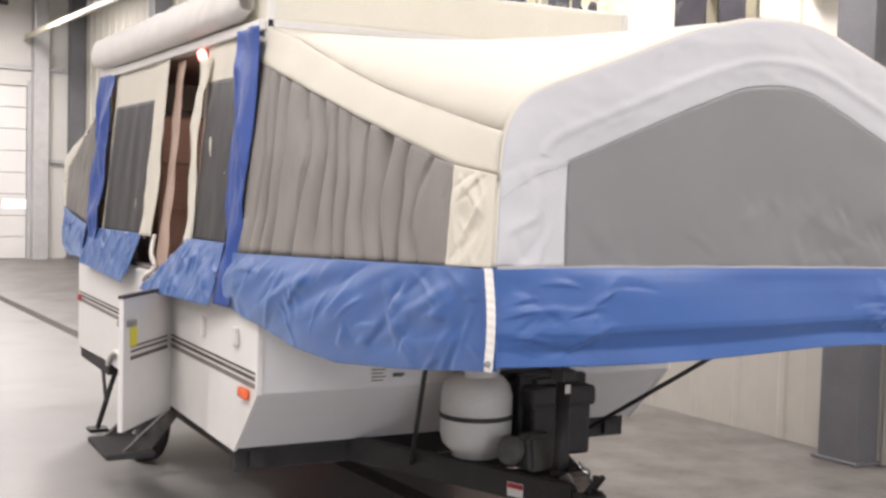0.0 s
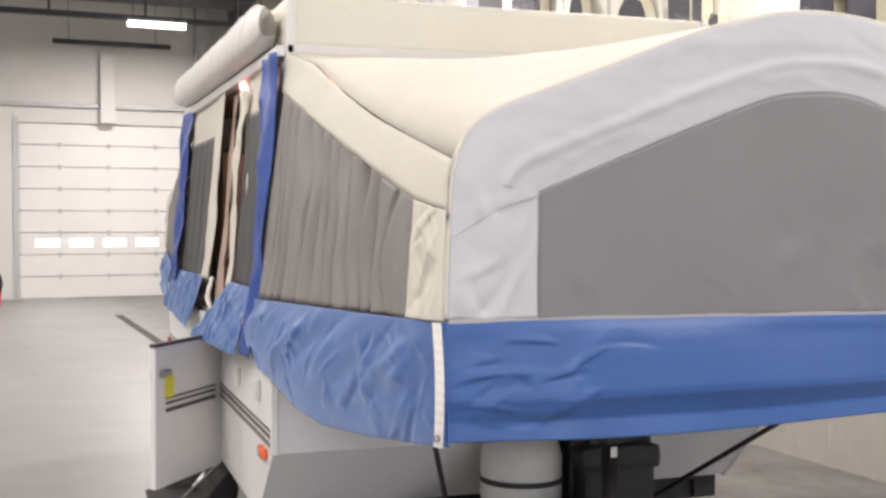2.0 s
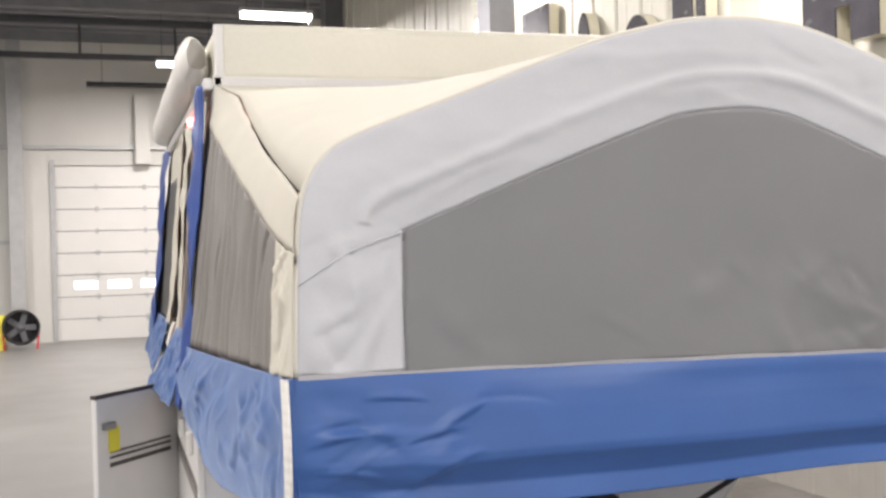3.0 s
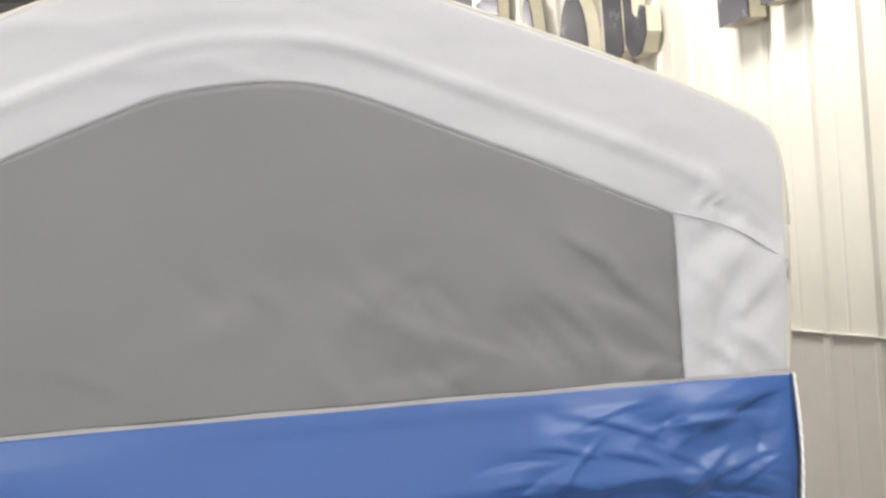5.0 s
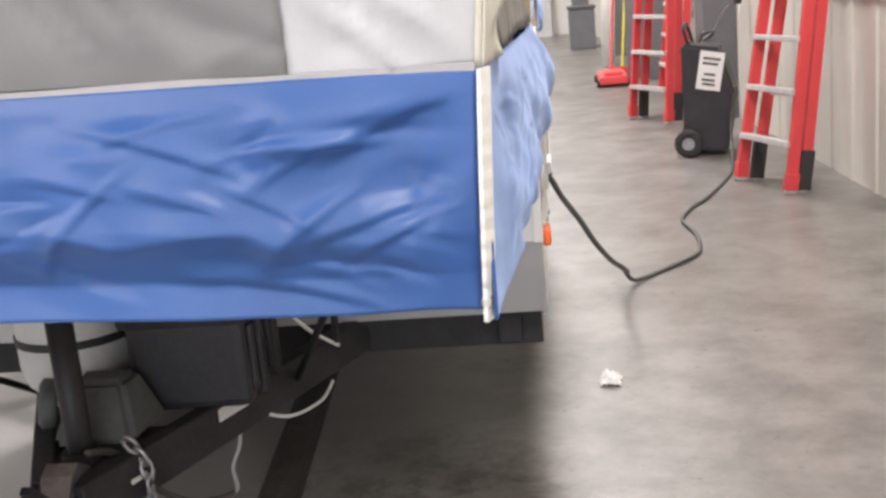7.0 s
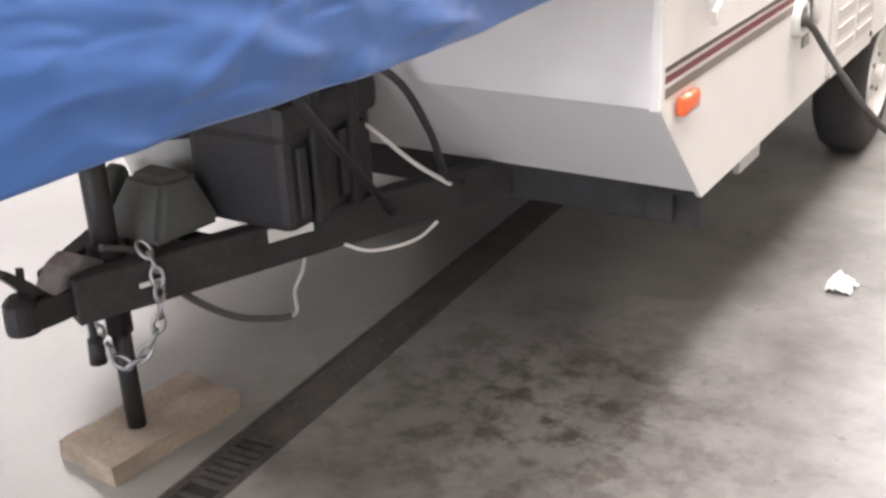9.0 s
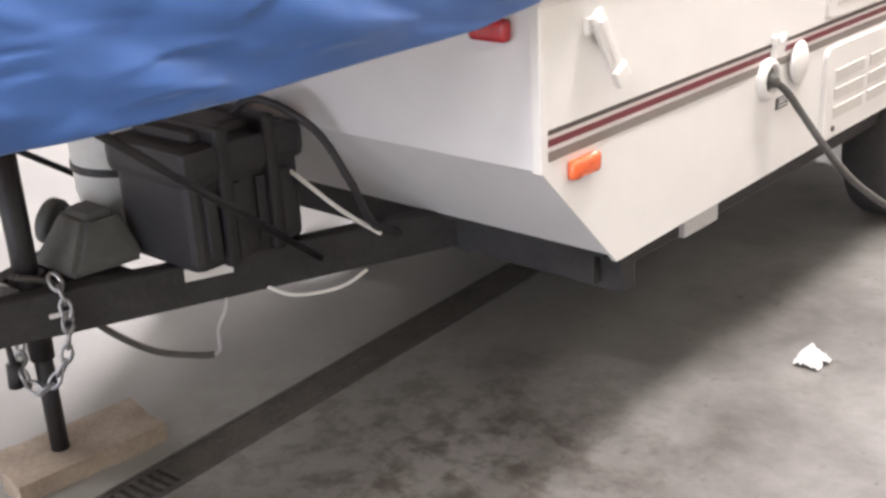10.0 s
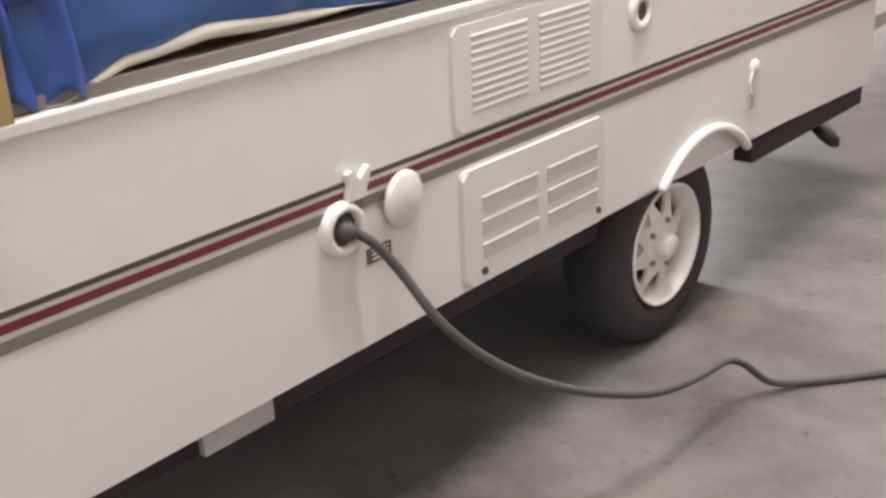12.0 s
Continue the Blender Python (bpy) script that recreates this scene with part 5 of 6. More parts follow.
def grey_cover():
    t = thing("dusty_cover", "dusty grey plastic cover lying on the drawbar", "cover", (0.0, -0.42, 0.50))
    bm = bmesh.new()
    lo = [(-0.10, -0.14), (0.10, -0.14), (0.12, 0.06), (-0.12, 0.06)]
    hi = [(-0.06, -0.06), (0.06, -0.06), (0.07, 0.03), (-0.07, 0.03)]
    a = [bm.verts.new((x, y, 0)) for x, y in lo]
    b = [bm.verts.new((x, y, 0.13)) for x, y in hi]
    bm.faces.new(a), bm.faces.new(b)
    for i in range(4):
        bm.faces.new((a[i], a[(i + 1) % 4], b[(i + 1) % 4], b[i]))
    bmesh.ops.bevel(bm, geom=list(bm.edges), offset=0.015, segments=2, affect="EDGES")
    part("shell", bm, "cover_grey", t)
    bm = bmesh.new()
    lathe(bm, [(0.0, 0.0), (0.055, 0.0), (0.06, 0.01), (0.06, 0.03), (0.045, 0.04), (0.0, 0.042)], (-0.12, -0.03, 0.07), (-0.9, -0.4, 0.2), 20)
    part("round_guard", bm, "cover_grey", t, "", True)


def timber_pad():
    t = thing("timber_pad", "worn timber block under the jack", "wood block")
    t.location = (0.0, -0.58, 0)
    t.rotation_euler = (0, 0, -0.07)
    bm = bmesh.new()
    bm.free()
    for x0, x1, y0, y1, z1 in ((-0.105, -0.012, -0.19, 0.205, 0.046), (-0.009, 0.10, -0.20, 0.195, 0.048)):
        bm = bmesh.new()
        n = 14
        for k in range(n):
            a, b = y0 + (y1 - y0) * k / n, y0 + (y1 - y0) * (k + 1) / n
            box(bm, x0, x1, a, b, 0.0, z1)
        bmesh.ops.remove_doubles(bm, verts=list(bm.verts), dist=1e-4)
        bmesh.ops.delete(bm, geom=[f for f in bm.faces if all(len(e.link_faces) > 2 for e in f.edges)], context="FACES")
        for v in bm.verts:
            top = 1 if v.co.z > 0.01 else 0
            v.co += Vector((fold(v.co, 0.007, 14, 14, 20, 1.0), fold(v.co, 0.010, 20, 20, 20, 2.0) * (1 if abs(v.co.y) > 0.17 else 0), top * fold(v.co, 0.004, 9, 9, 9, 3.0)))
        part("plank", bm, "wood", t)


gas_cylinder()
battery_case()
grey_cover()
timber_pad()


# ---- fittings on the off side ----
def frame_plate(y0, y1, z0, z1, t, r, name, label):
    """A moulded plastic plate with rounded corners on the off side skin."""
    bm = bmesh.new()
    pts = []
    for cy, cz, a0 in ((y1 - r, z1 - r, 0), (y0 + r, z1 - r, 90), (y0 + r, z0 + r, 180), (y1 - r, z0 + r, 270)):
        for k in range(6):
            a = math.radians(a0 + 18 * k)
            pts.append((cy + r * math.cos(a), cz + r * math.sin(a)))
    prism(bm, pts, "x", W, W + t)
    top = [e for e in bm.edges if all(abs(v.co.x - W - t) < 1e-5 for v in e.verts)]
    bmesh.ops.bevel(bm, geom=top, offset=t * 0.45, segments=2, affect="EDGES")
    return part(name, bm, "plastic", camper, label)


up = frame_plate(1.33, 1.88, 0.872, 1.10, 0.010, 0.02, "upper_vent", "white fridge vent with two louvre columns")
# grey strips on the plate carry the shade of slots that are not cut
for y0, y1 in ((1.39, 1.58), (1.63, 1.82)):
    for k in range(10):
        z = 0.905 + k * 0.0175
        bm = bmesh.new()
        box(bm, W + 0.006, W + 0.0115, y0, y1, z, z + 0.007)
        part("slot_shade", bm, "slot_shade", up)
        bm = bmesh.new()
        prism(bm, [(W + 0.009, z + 0.007), (W + 0.0122, z + 0.009), (W + 0.009, z + 0.0165)], "y", y0 - 0.004, y1 + 0.004)
        part("louvre", bm, "plastic", up)
dn = frame_plate(1.34, 1.885, 0.512, 0.785, 0.014, 0.02, "lower_vent", "white fridge vent with six louvred openings")
# openings are uncut; their shade is painted on boxes and louvres
for y0, y1 in ((1.40, 1.605), (1.645, 1.85)):
    for k in range(3):
        z = 0.568 + k * 0.056
        bm = bmesh.new()
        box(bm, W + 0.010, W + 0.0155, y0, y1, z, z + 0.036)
        part("opening_shade", bm, "slot_shade", dn)
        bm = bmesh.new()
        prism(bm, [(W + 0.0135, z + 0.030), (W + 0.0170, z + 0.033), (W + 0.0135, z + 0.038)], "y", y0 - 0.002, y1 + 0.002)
        part("louvre", bm, "slot_shade", dn)
for y, z in ((1.40, 0.54), (1.855, 0.545)):
    bm = bmesh.new()
    cyl(bm, (W + 0.012, y, z), (W + 0.019, y, z), 0.009, seg=12)
    part("screw", bm, "charcoal", dn)
# power inlet with its open cap
bm = bmesh.new()
lathe(bm, [(0.034, -0.012), (0.036, 0.020), (0.046, 0.024), (0.054, 0.016), (0.058, 0.0), (0.058, -0.002), (0.034, -0.002)], (W, 0.985, 0.772), (1, 0, 0), 32)
inl = part("power_inlet", bm, "plastic", camper, "white round power inlet", True)
bm = bmesh.new()
lathe(bm, [(0.0, 0.002), (0.036, 0.002), (0.036, 0.006), (0.0, 0.006)], (W, 0.985, 0.772), (1, 0, 0), 24)
part("inlet_throat", bm, "charcoal", inl)
bm = bmesh.new()
lathe(bm, [(0.0, 0.0), (0.055, 0.0), (0.06, 0.006), (0.06, 0.012), (0.052, 0.017), (0.0, 0.018)], (W + 0.004, 1.155, 0.785), (1, 0.1, 0), 32)
part("inlet_cap", bm, "plastic", inl, "round white cap swung aside", True)
bm = bmesh.new()
prism(bm, [(0.995, 0.825), (1.04, 0.825), (1.06, 0.87), (1.058, 0.885), (1.045, 0.875), (1.03, 0.862), (1.012, 0.885), (1.0, 0.88), (1.004, 0.855)], "x", W + 0.004, W + 0.02)
part("inlet_clip", bm, "plastic", inl, "forked white plastic clip")
bm = bmesh.new()
box(bm, W, W + 0.002, 1.05, 1.12, 0.672, 0.705)
st = part("warning_label", bm, "print", camper, "small dark warning label")
bm = bmesh.new()
for z in (0.678, 0.688, 0.697):
    box(bm, W + 0.0022, W + 0.003, 1.065, 1.112, z, z + 0.004)
part("printing", bm, "label", st)
# round drain, water filler, roof latch
bm = bmesh.new()
lathe(bm, [(0.024, -0.02), (0.026, 0.012), (0.046, 0.012), (0.056, 0.004), (0.056, 0.0), (0.024, -0.004)], (W, 2.062, 1.010), (1, 0, 0), 28)
dr = part("round_port", bm, "trim_white", camper, "grey-rimmed round port", True)
bm = bmesh.new()
lathe(bm, [(0.0, 0.001), (0.03, 0.001), (0.03, 0.004), (0.0, 0.004)], (W, 2.062, 1.010), (1, 0, 0), 20)
part("port_throat", bm, "charcoal", dr)
bm = bmesh.new()
lathe(bm, [(0.0, 0.014), (0.018, 0.014), (0.024, 0.006), (0.026, 0.0), (0.0, 0.0)], (W, 2.70, 0.735), (1, 0, 0), 20)
wf = part("water_filler", bm, "plastic", camper, "white water filler with key tab", True)
bm = bmesh.new()
tube(bm, [(W + 0.008, 2.68, 0.725), (W + 0.012, 2.66, 0.70), (W + 0.01, 2.68, 0.67), (W + 0.006, 2.685, 0.655)], 0.004, 6)
part("tether", bm, "plastic", wf, "", True)
bm = bmesh.new()
box(bm, W, W + 0.010, 2.665, 2.70, 0.61, 0.655, 0.004)
part("key_tab", bm, "hem", wf)
bm = bmesh.new()
box(bm, W, W + 0.014, 0.150, 0.215, 1.035, 1.072, 0.005)
lt = part("roof_latch", bm, "trim_white", camper, "white roof latch hanging at a slant")
bm = bmesh.new()
m = Matrix.Translation((W + 0.02, 0.185, 1.055)) @ Matrix.Rotation(math.radians(30), 4, "X")
box(bm, -0.008, 0.006, -0.020, 0.020, -0.13, 0.03, 0.006, m)
box(bm, -0.004, 0.016, -0.024, 0.024, -0.16, -0.115, 0.007, m)
box(bm, -0.004, 0.014, -0.011, 0.011, -0.10, 0.015, 0.005, m)
part("latch_arm", bm, "trim_white", lt)
for dy in (-0.014, 0.014):
    bm = bmesh.new()
    cyl(bm, (W + 0.012, 0.182 + dy, 1.054), (W + 0.019, 0.182 + dy, 1.054), 0.005, seg=10)
    part("rivet", bm, "steel", lt)
# rear stabiliser pad on the off side
bm = bmesh.new()
lathe(bm, [(0.0, 0.0), (0.07, 0.0), (0.075, 0.012), (0.06, 0.03), (0.0, 0.035)], (0.93, 3.52, 0.30), (0.55, 0.2, 0.7), 20)
cyl(bm, (0.93, 3.52, 0.31), (0.80, 3.3, 0.46), 0.014, seg=8)
part("stabiliser_pad", bm, "black", camper, "folded black stabiliser with round pad", True)


def power_cord():
    t = thing("power_cord", "grey power cord trailing over the floor to the wall", "power cord")
    bm = bmesh.new()
    tube(bm, [(W + 0.008, 0.988, 0.775), (1.085, 1.035, 0.735), (1.115, 1.075, 0.668), (1.178, 1.110, 0.565), (1.218, 1.170, 0.482), (1.258, 1.248, 0.409), (1.295, 1.344, 0.344), (1.337, 1.462, 0.285),
              (1.368, 1.642, 0.215), (1.372, 1.828, 0.172), (1.362, 2.00, 0.143), (1.378, 2.07, 0.11), (1.418, 2.15, 0.035), (1.485, 2.25, 0.0105), (1.63, 2.42, 0.0105), (1.75, 2.57, 0.0105), (1.80, 2.72, 0.0105), (1.82, 3.0, 0.0105),
              (1.79, 3.34, 0.0105), (1.87, 3.62, 0.0105), (2.0, 3.88, 0.0105), (2.16, 4.3, 0.0105), (2.27, 4.65, 0.0105), (2.32, 4.95, 0.05), (2.36, 5.2, 0.25), (2.40, 5.2, 0.5)], 0.0105, 10)
    part("cord", bm, "cable", t, "", True)
    bm = bmesh.new()
    lathe(bm, [(0.0, -0.03), (0.024, -0.03), (0.026, 0.0), (0.020, 0.014), (0.013, 0.03), (0.0, 0.032)], (W + 0.006, 0.985, 0.772), (1, 0.25, -0.3), 18)
    part("connector", bm, "cable", t, "moulded grey connector", True)


power_cord()


def tissue():
    t = thing("tissue", "crumpled white paper tissue on the concrete", "paper tissue", (1.245, 0.955, 0))
    bm = bmesh.new()

    def f(u, v):
        x, y = (u - 0.5) * 0.095, (v - 0.5) * 0.08
        k = max(0.0, 1 - ((u - 0.5) ** 2 + (v - 0.5) ** 2) * 3.0)
        h = 0.035 * k + 0.03 * abs(noise.noise(Vector((u * 4, v * 4, 3)))) + 0.004
        return Vector((x * (0.75 + 0.3 * noise.noise(Vector((u * 3, v * 3, 9)))), y, h))
    sheet(bm, f, 16, 16)
    part("paper", bm, "tissue", t, "", False, 0.002)


tissue()


# ---- things of the hall ----
def strip_fixture(x, y):
    t = thing("strip_light_fixture", "lit fluorescent strip light hung from the roof", "ceiling light", (x, y, LAMP_Z), "hall strip lights")
    bm = bmesh.new()
    box(bm, -0.50, 0.50, -0.11, 0.11, 0.0, 0.05, 0.008)
    part("housing", bm, "gal_pale", t)
    bm = bmesh.new()
    prism(bm, [(-0.10, 0.0), (-0.09, -0.05), (-0.05, -0.075), (0.05, -0.075), (0.09, -0.05), (0.10, 0.0)], "x", -0.475, 0.475)
    part("lens", bm, "lamp_glow", t, "glowing prismatic lens")
    for xx in (-0.4, 0.4):
        bm = bmesh.new()
        cyl(bm, (xx, 0, 0.06), (xx, 0, CEIL_Z - LAMP_Z), 0.006, seg=6)
        part("hanger", bm, "beam", t)


for lx, ly in LAMPS:
    strip_fixture(lx, ly)


def steel_column(x0, x1, y0, y1, m="column"):
    t = thing("steel_column", "grey painted steel column at the wall", "column", ((x0 + x1) / 2, (y0 + y1) / 2, 0), "wall columns", "structure")
    w, d = (x1 - x0) / 2, (y1 - y0) / 2
    bm = bmesh.new()
    box(bm, -w, w, -d, -d + 0.02, 0.02, CEIL_Z)
    box(bm, -w, w, d - 0.02, d, 0.02, CEIL_Z)
    box(bm, -w, -w + 0.02, -d + 0.021, d - 0.021, 0.02, CEIL_Z)
    box(bm, w - 0.03, w - 0.005, -d + 0.021, d - 0.021, 0.02, CEIL_Z)
    part("shaft", bm, m, t)
    bm = bmesh.new()
    box(bm, -w - 0.03, w, -d - 0.03, d + 0.03, 0, 0.02, 0.004)
    part("base_plate", bm, m, t)


steel_column(2.76, 2.96, 0.50, 0.78)
steel_column(2.67, 2.95, 7.05, 7.38)
steel_column(2.67, 2.95, 13.8, 14.1)
steel_column(2.67, 2.95, -6.5, -6.2)
steel_column(2.67, 2.95, 18.9, 19.15)
steel_column(1.98, 2.26, 18.92, 19.18, "gal_pale")
steel_column(-2.12, -1.86, 18.92, 19.18, "gal_pale")
steel_column(-5.6, -5.3, 18.9, 19.15)


def steelwork():
    for z in (3.68, 1.9):
        for x0, x1 in ((LEFT_X, -2.12), (-1.86, 1.98), (2.26, 2.60)):
            if z < 3 and x0 == -1.86:
                continue
            t = thing("wall_girt", "pale steel girt across the back wall", "girt", (0, BACK_Y, z), "back wall girts", "structure")
            bm = bmesh.new()
            prism(bm, [(-0.09, -0.03), (-0.09, 0.04), (-0.08, 0.04), (-0.08, -0.02), (0, -0.02), (0, -0.03)], "x", x0, x1)
            part("girt_rail", bm, "gal_pale", t)
    for y in (17.0, 10.4, 3.8, -2.8):
        t = thing("roof_beam", "dark steel roof beam", "beam", (0, y, 5.02), "roof beams", "structure")
        bm = bmesh.new()
        box(bm, LEFT_X, WALL_X, -0.05, 0.05, 0.0, 0.10, 0.005)
        part("bottom_chord", bm, "beam", t)
        bm = bmesh.new()
        box(bm, LEFT_X, WALL_X, -0.05, 0.05, 0.60, 0.70, 0.005)
        part("top_chord", bm, "beam", t)
        for k in range(9):
            bm = bmesh.new()
            x = LEFT_X + 0.4 + 1.62 * k
            cyl(bm, (x, 0, 0.08), (x, 0, 0.62), 0.022, seg=8)
            part("web_bar", bm, "beam", t)
    for y in (18.2, 15.2, 13.6, 8.6, 6.9, 5.2):
        t = thing("roof_purlin", "grey roof purlin", "purlin", (0, y, CEIL_Z - 0.22), "roof purlins", "structure")
        bm = bmesh.new()
        box(bm, LEFT_X, WALL_X, -0.03, 0.03, 0, 0.17)
        part("purlin_rail", bm, "deck", t)
    t = thing("heater_tube", "dark tube heater hung by the back wall", "heater", (0.38, 18.75, 4.84))
    bm = bmesh.new()
    cyl(bm, (-1.08, 0, 0), (1.08, 0, 0), 0.05, seg=12)
    part("tube_body", bm, "beam", t, "", True)
    for x in (-0.8, 0.8):
        bm = bmesh.new()
        cyl(bm, (x, 0, 0.04), (x, 0, CEIL_Z - 4.84), 0.006, seg=6)
        part("hanger", bm, "beam", t)
    t = thing("door_operator", "pale door operator post above the overhead door", "door operator", (0.32, BACK_Y - 0.09, 0), kind="structure")
    bm = bmesh.new()
    box(bm, -0.14, 0.14, -0.12, 0.02, 3.36, 4.70, 0.01)
    part("operator_post", bm, "far_wall", t)
    t = thing("door_track", "pale yellow overhead door track", "door track", (1.85, 0, 4.27), kind="structure")
    bm = bmesh.new()
    box(bm, -0.012, 0.012, 10.6, 19.1, -0.05, 0.05)
    box(bm, -0.05, 0.0, 10.6, 19.1, -0.056, -0.044)
    part("track_rail", bm, "sign_edge", t)
    for y in (11.5, 14.6, 18.2):
        bm = bmesh.new()
        cyl(bm, (0, y, 0.05), (0, y, CEIL_Z - 4.27), 0.012, seg=6)
        part("track_hanger", bm, "steel", t)


steelwork()


def trench_drain():
    t = thing("trench_drain", "trench drain with dirty cast grating", "floor drain", (DRAIN_X, 0, 0), kind="structure")
    bm = bmesh.new()
    for s in (-1, 1):
        box(bm, s * 0.056, s * 0.0675, FRONT_Y + 0.2, 15.2, -0.05, 0.001)
    part("drain_frame", bm, "grate", t)
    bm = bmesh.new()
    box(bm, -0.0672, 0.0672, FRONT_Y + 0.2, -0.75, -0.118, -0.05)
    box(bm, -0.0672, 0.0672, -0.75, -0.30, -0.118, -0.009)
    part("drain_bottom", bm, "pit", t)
    bm = bmesh.new()
    sheet(bm, lambda u, v: Vector((-0.055 + 0.11 * u, -0.30 + 15.4 * v, -0.0010 + 0.0030 * noise.noise(Vector((u * 3, v * 140, 2))))), 6, 400)
    part("drain_silt", bm, "silt", t, "packed dark silt filling the grating", True)

    def grating(step, name):
        bm = bmesh.new()
        for s in (-1, 1):
            box(bm, s * 0.045, s * 0.0555, 0.0, 0.498, -0.025, -0.001)
        n = int(0.498 / step)
        for k in range(n):
            box(bm, -0.0455, 0.0455, k * step, k * step + step * 0.52, -0.02, -0.002)
        return part(name, bm, "grate", t)
    g = grating(0.0277, "grating")
    g.location = (0, -5.0, 0)
    for k in range(1, 40):
        o = g.copy()
        scene.collection.objects.link(o)
        o.location = (0, -5.0 + 0.5 * k, 0)


trench_drain()


def step_ladder(at, yaw, lean, boot):
    """A folded step ladder; its steps run along its own y."""
    t = thing("step_ladder", "folded red fibreglass step ladder leaning beside the wall", "ladder", at, "red ladders")
    t.rotation_euler = (0, math.radians(lean), math.radians(yaw))
    H = 2.42

    def half(z):
        return 0.27 - 0.10 * z / H
    for fr, x in (("front", 0.0), ("rear", 0.10)):
        for s in (-1, 1):
            bm = bmesh.new()
            k = 1.0 if fr == "front" else 0.92
            lo, hi = 0.0, H
            y0, y1 = s * half(lo) * k, s * half(hi) * k
            pts = [(-0.035, -0.014), (0.035, -0.014), (0.035, -0.008), (-0.027, -0.008), (-0.027, 0.008), (0.035, 0.008), (0.035, 0.014), (-0.035, 0.014)]
            a = [bm.verts.new((x + p, y0 + q, lo + 0.05)) for p, q in pts]
            b = [bm.verts.new((x + p, y1 + q, hi)) for p, q in pts]
            for i in range(len(pts)):
                bm.faces.new((a[i], a[(i + 1) % 8], b[(i + 1) % 8], b[i]))
            bm.faces.new(a), bm.faces.new(b)
            part("rail", bm, "ladder_red", t)
            bm = bmesh.new()
            box(bm, x - 0.042, x + 0.042, y0 - 0.022, y0 + 0.022, 0.02, 0.26 if fr == boot else 0.12, 0.006)
            part("boot", bm, "boot" if fr == boot else "ladder_red", t)
            bm = bmesh.new()
            box(bm, x - 0.035, x + 0.035, y0 - 0.02, y0 + 0.02, 0.0, 0.03, 0.008)
            part("foot", bm, "alu", t)
    for k in range(7):
        z = 0.305 * (k + 1)
        bm = bmesh.new()
        box(bm, -0.055, 0.035, -half(z), half(z), z - 0.035, z, 0.006)
        part("step", bm, "alu", t, "pale aluminium step")
    for k in range(4):
        z = 0.55 + 0.6 * k
        bm = bmesh.new()
        box(bm, 0.105, 0.125, -half(z) * 0.92, half(z) * 0.92, z, z + 0.03)
        part("rear_brace", bm, "alu", t)
    bm = bmesh.new()
    box(bm, -0.06, 0.15, -0.19, 0.19, H, H + 0.05, 0.012)
    part("top_cap", bm, "ladder_red", t)
    bm = bmesh.new()
    box(bm, -0.02, 0.02, -half(1.3) - 0.0165, -half(1.3) - 0.0145, 1.25, 1.48)
    part("sticker", bm, "label", t)


step_ladder((2.38, 4.12, 0.0), 22, 9.0, "rear")
step_ladder((1.98, 7.2, 0.0), 30, 5.0, "rear")
step_ladder((2.32, 9.0, 0.0), 5, 6.0, "rear")


def charger_cart():
    t = thing("wheeled_charger", "black wheeled shop charger with a white label", "charger", (2.25, 5.46, 0))
    t.rotation_euler = (0, 0, math.radians(-14))
    bm = bmesh.new()
    prism(bm, [(-0.17, 0.05), (0.13, 0.02), (0.20, 0.42), (0.10, 0.76), (-0.17, 0.80)], "y", -0.16, 0.16)
    bmesh.ops.bevel(bm, geom=list(bm.edges), offset=0.02, segments=2, affect="EDGES")
    part("case", bm, "batt", t)
    for s in (-1, 1):
        bm = bmesh.new()
        lathe(bm, [(0.03, -0.025), (0.095, -0.025), (0.10, -0.015), (0.10, 0.015), (0.095, 0.025), (0.03, 0.025)], (-0.13, s * 0.20, 0.10), (0, 1, 0), 24)
        w = part("wheel", bm, "rubber", t, "", True)
        bm = bmesh.new()
        lathe(bm, [(0.0, -0.02), (0.045, -0.02), (0.045, 0.02), (0.0, 0.02)], (-0.13, s * 0.206, 0.10), (0, 1, 0), 16)
        part("wheel_hub", bm, "steel", w)
    bm = bmesh.new()
    m = Matrix.Translation((0.03, -0.1655, 0.60)) @ Matrix.Rotation(math.radians(10), 4, "Y")
    box(bm, -0.085, 0.085, -0.002, 0.002, -0.13, 0.14, 0, m)
    lab = part("front_label", bm, "label", t, "white label with dark bars")
    bm = bmesh.new()
    for k, (w, z) in enumerate(((0.06, 0.09), (0.06, 0.055), (0.04, -0.02), (0.05, -0.06), (0.045, -0.09))):
        box(bm, -w, w * (0.8 if k % 2 else 1), -0.0035, -0.001, z - 0.009, z + 0.009, 0, m)
    part("bars", bm, "print", lab)
    bm = bmesh.new()
    tube(bm, [(-0.12, -0.12, 0.79), (-0.15, -0.12, 0.90), (-0.15, 0.0, 0.93), (-0.15, 0.12, 0.90), (-0.12, 0.12, 0.79)], 0.014, 8)
    part("handle", bm, "black", t, "", True)
    bm = bmesh.new()
    tube(bm, [(-0.05, -0.05, 0.80), (-0.02, -0.10, 0.86), (0.04, -0.06, 0.87), (0.03, 0.05, 0.84), (-0.04, 0.06, 0.80)], 0.012, 8)
    part("coiled_lead", bm, "cable", t, "", True)


charger_cart()


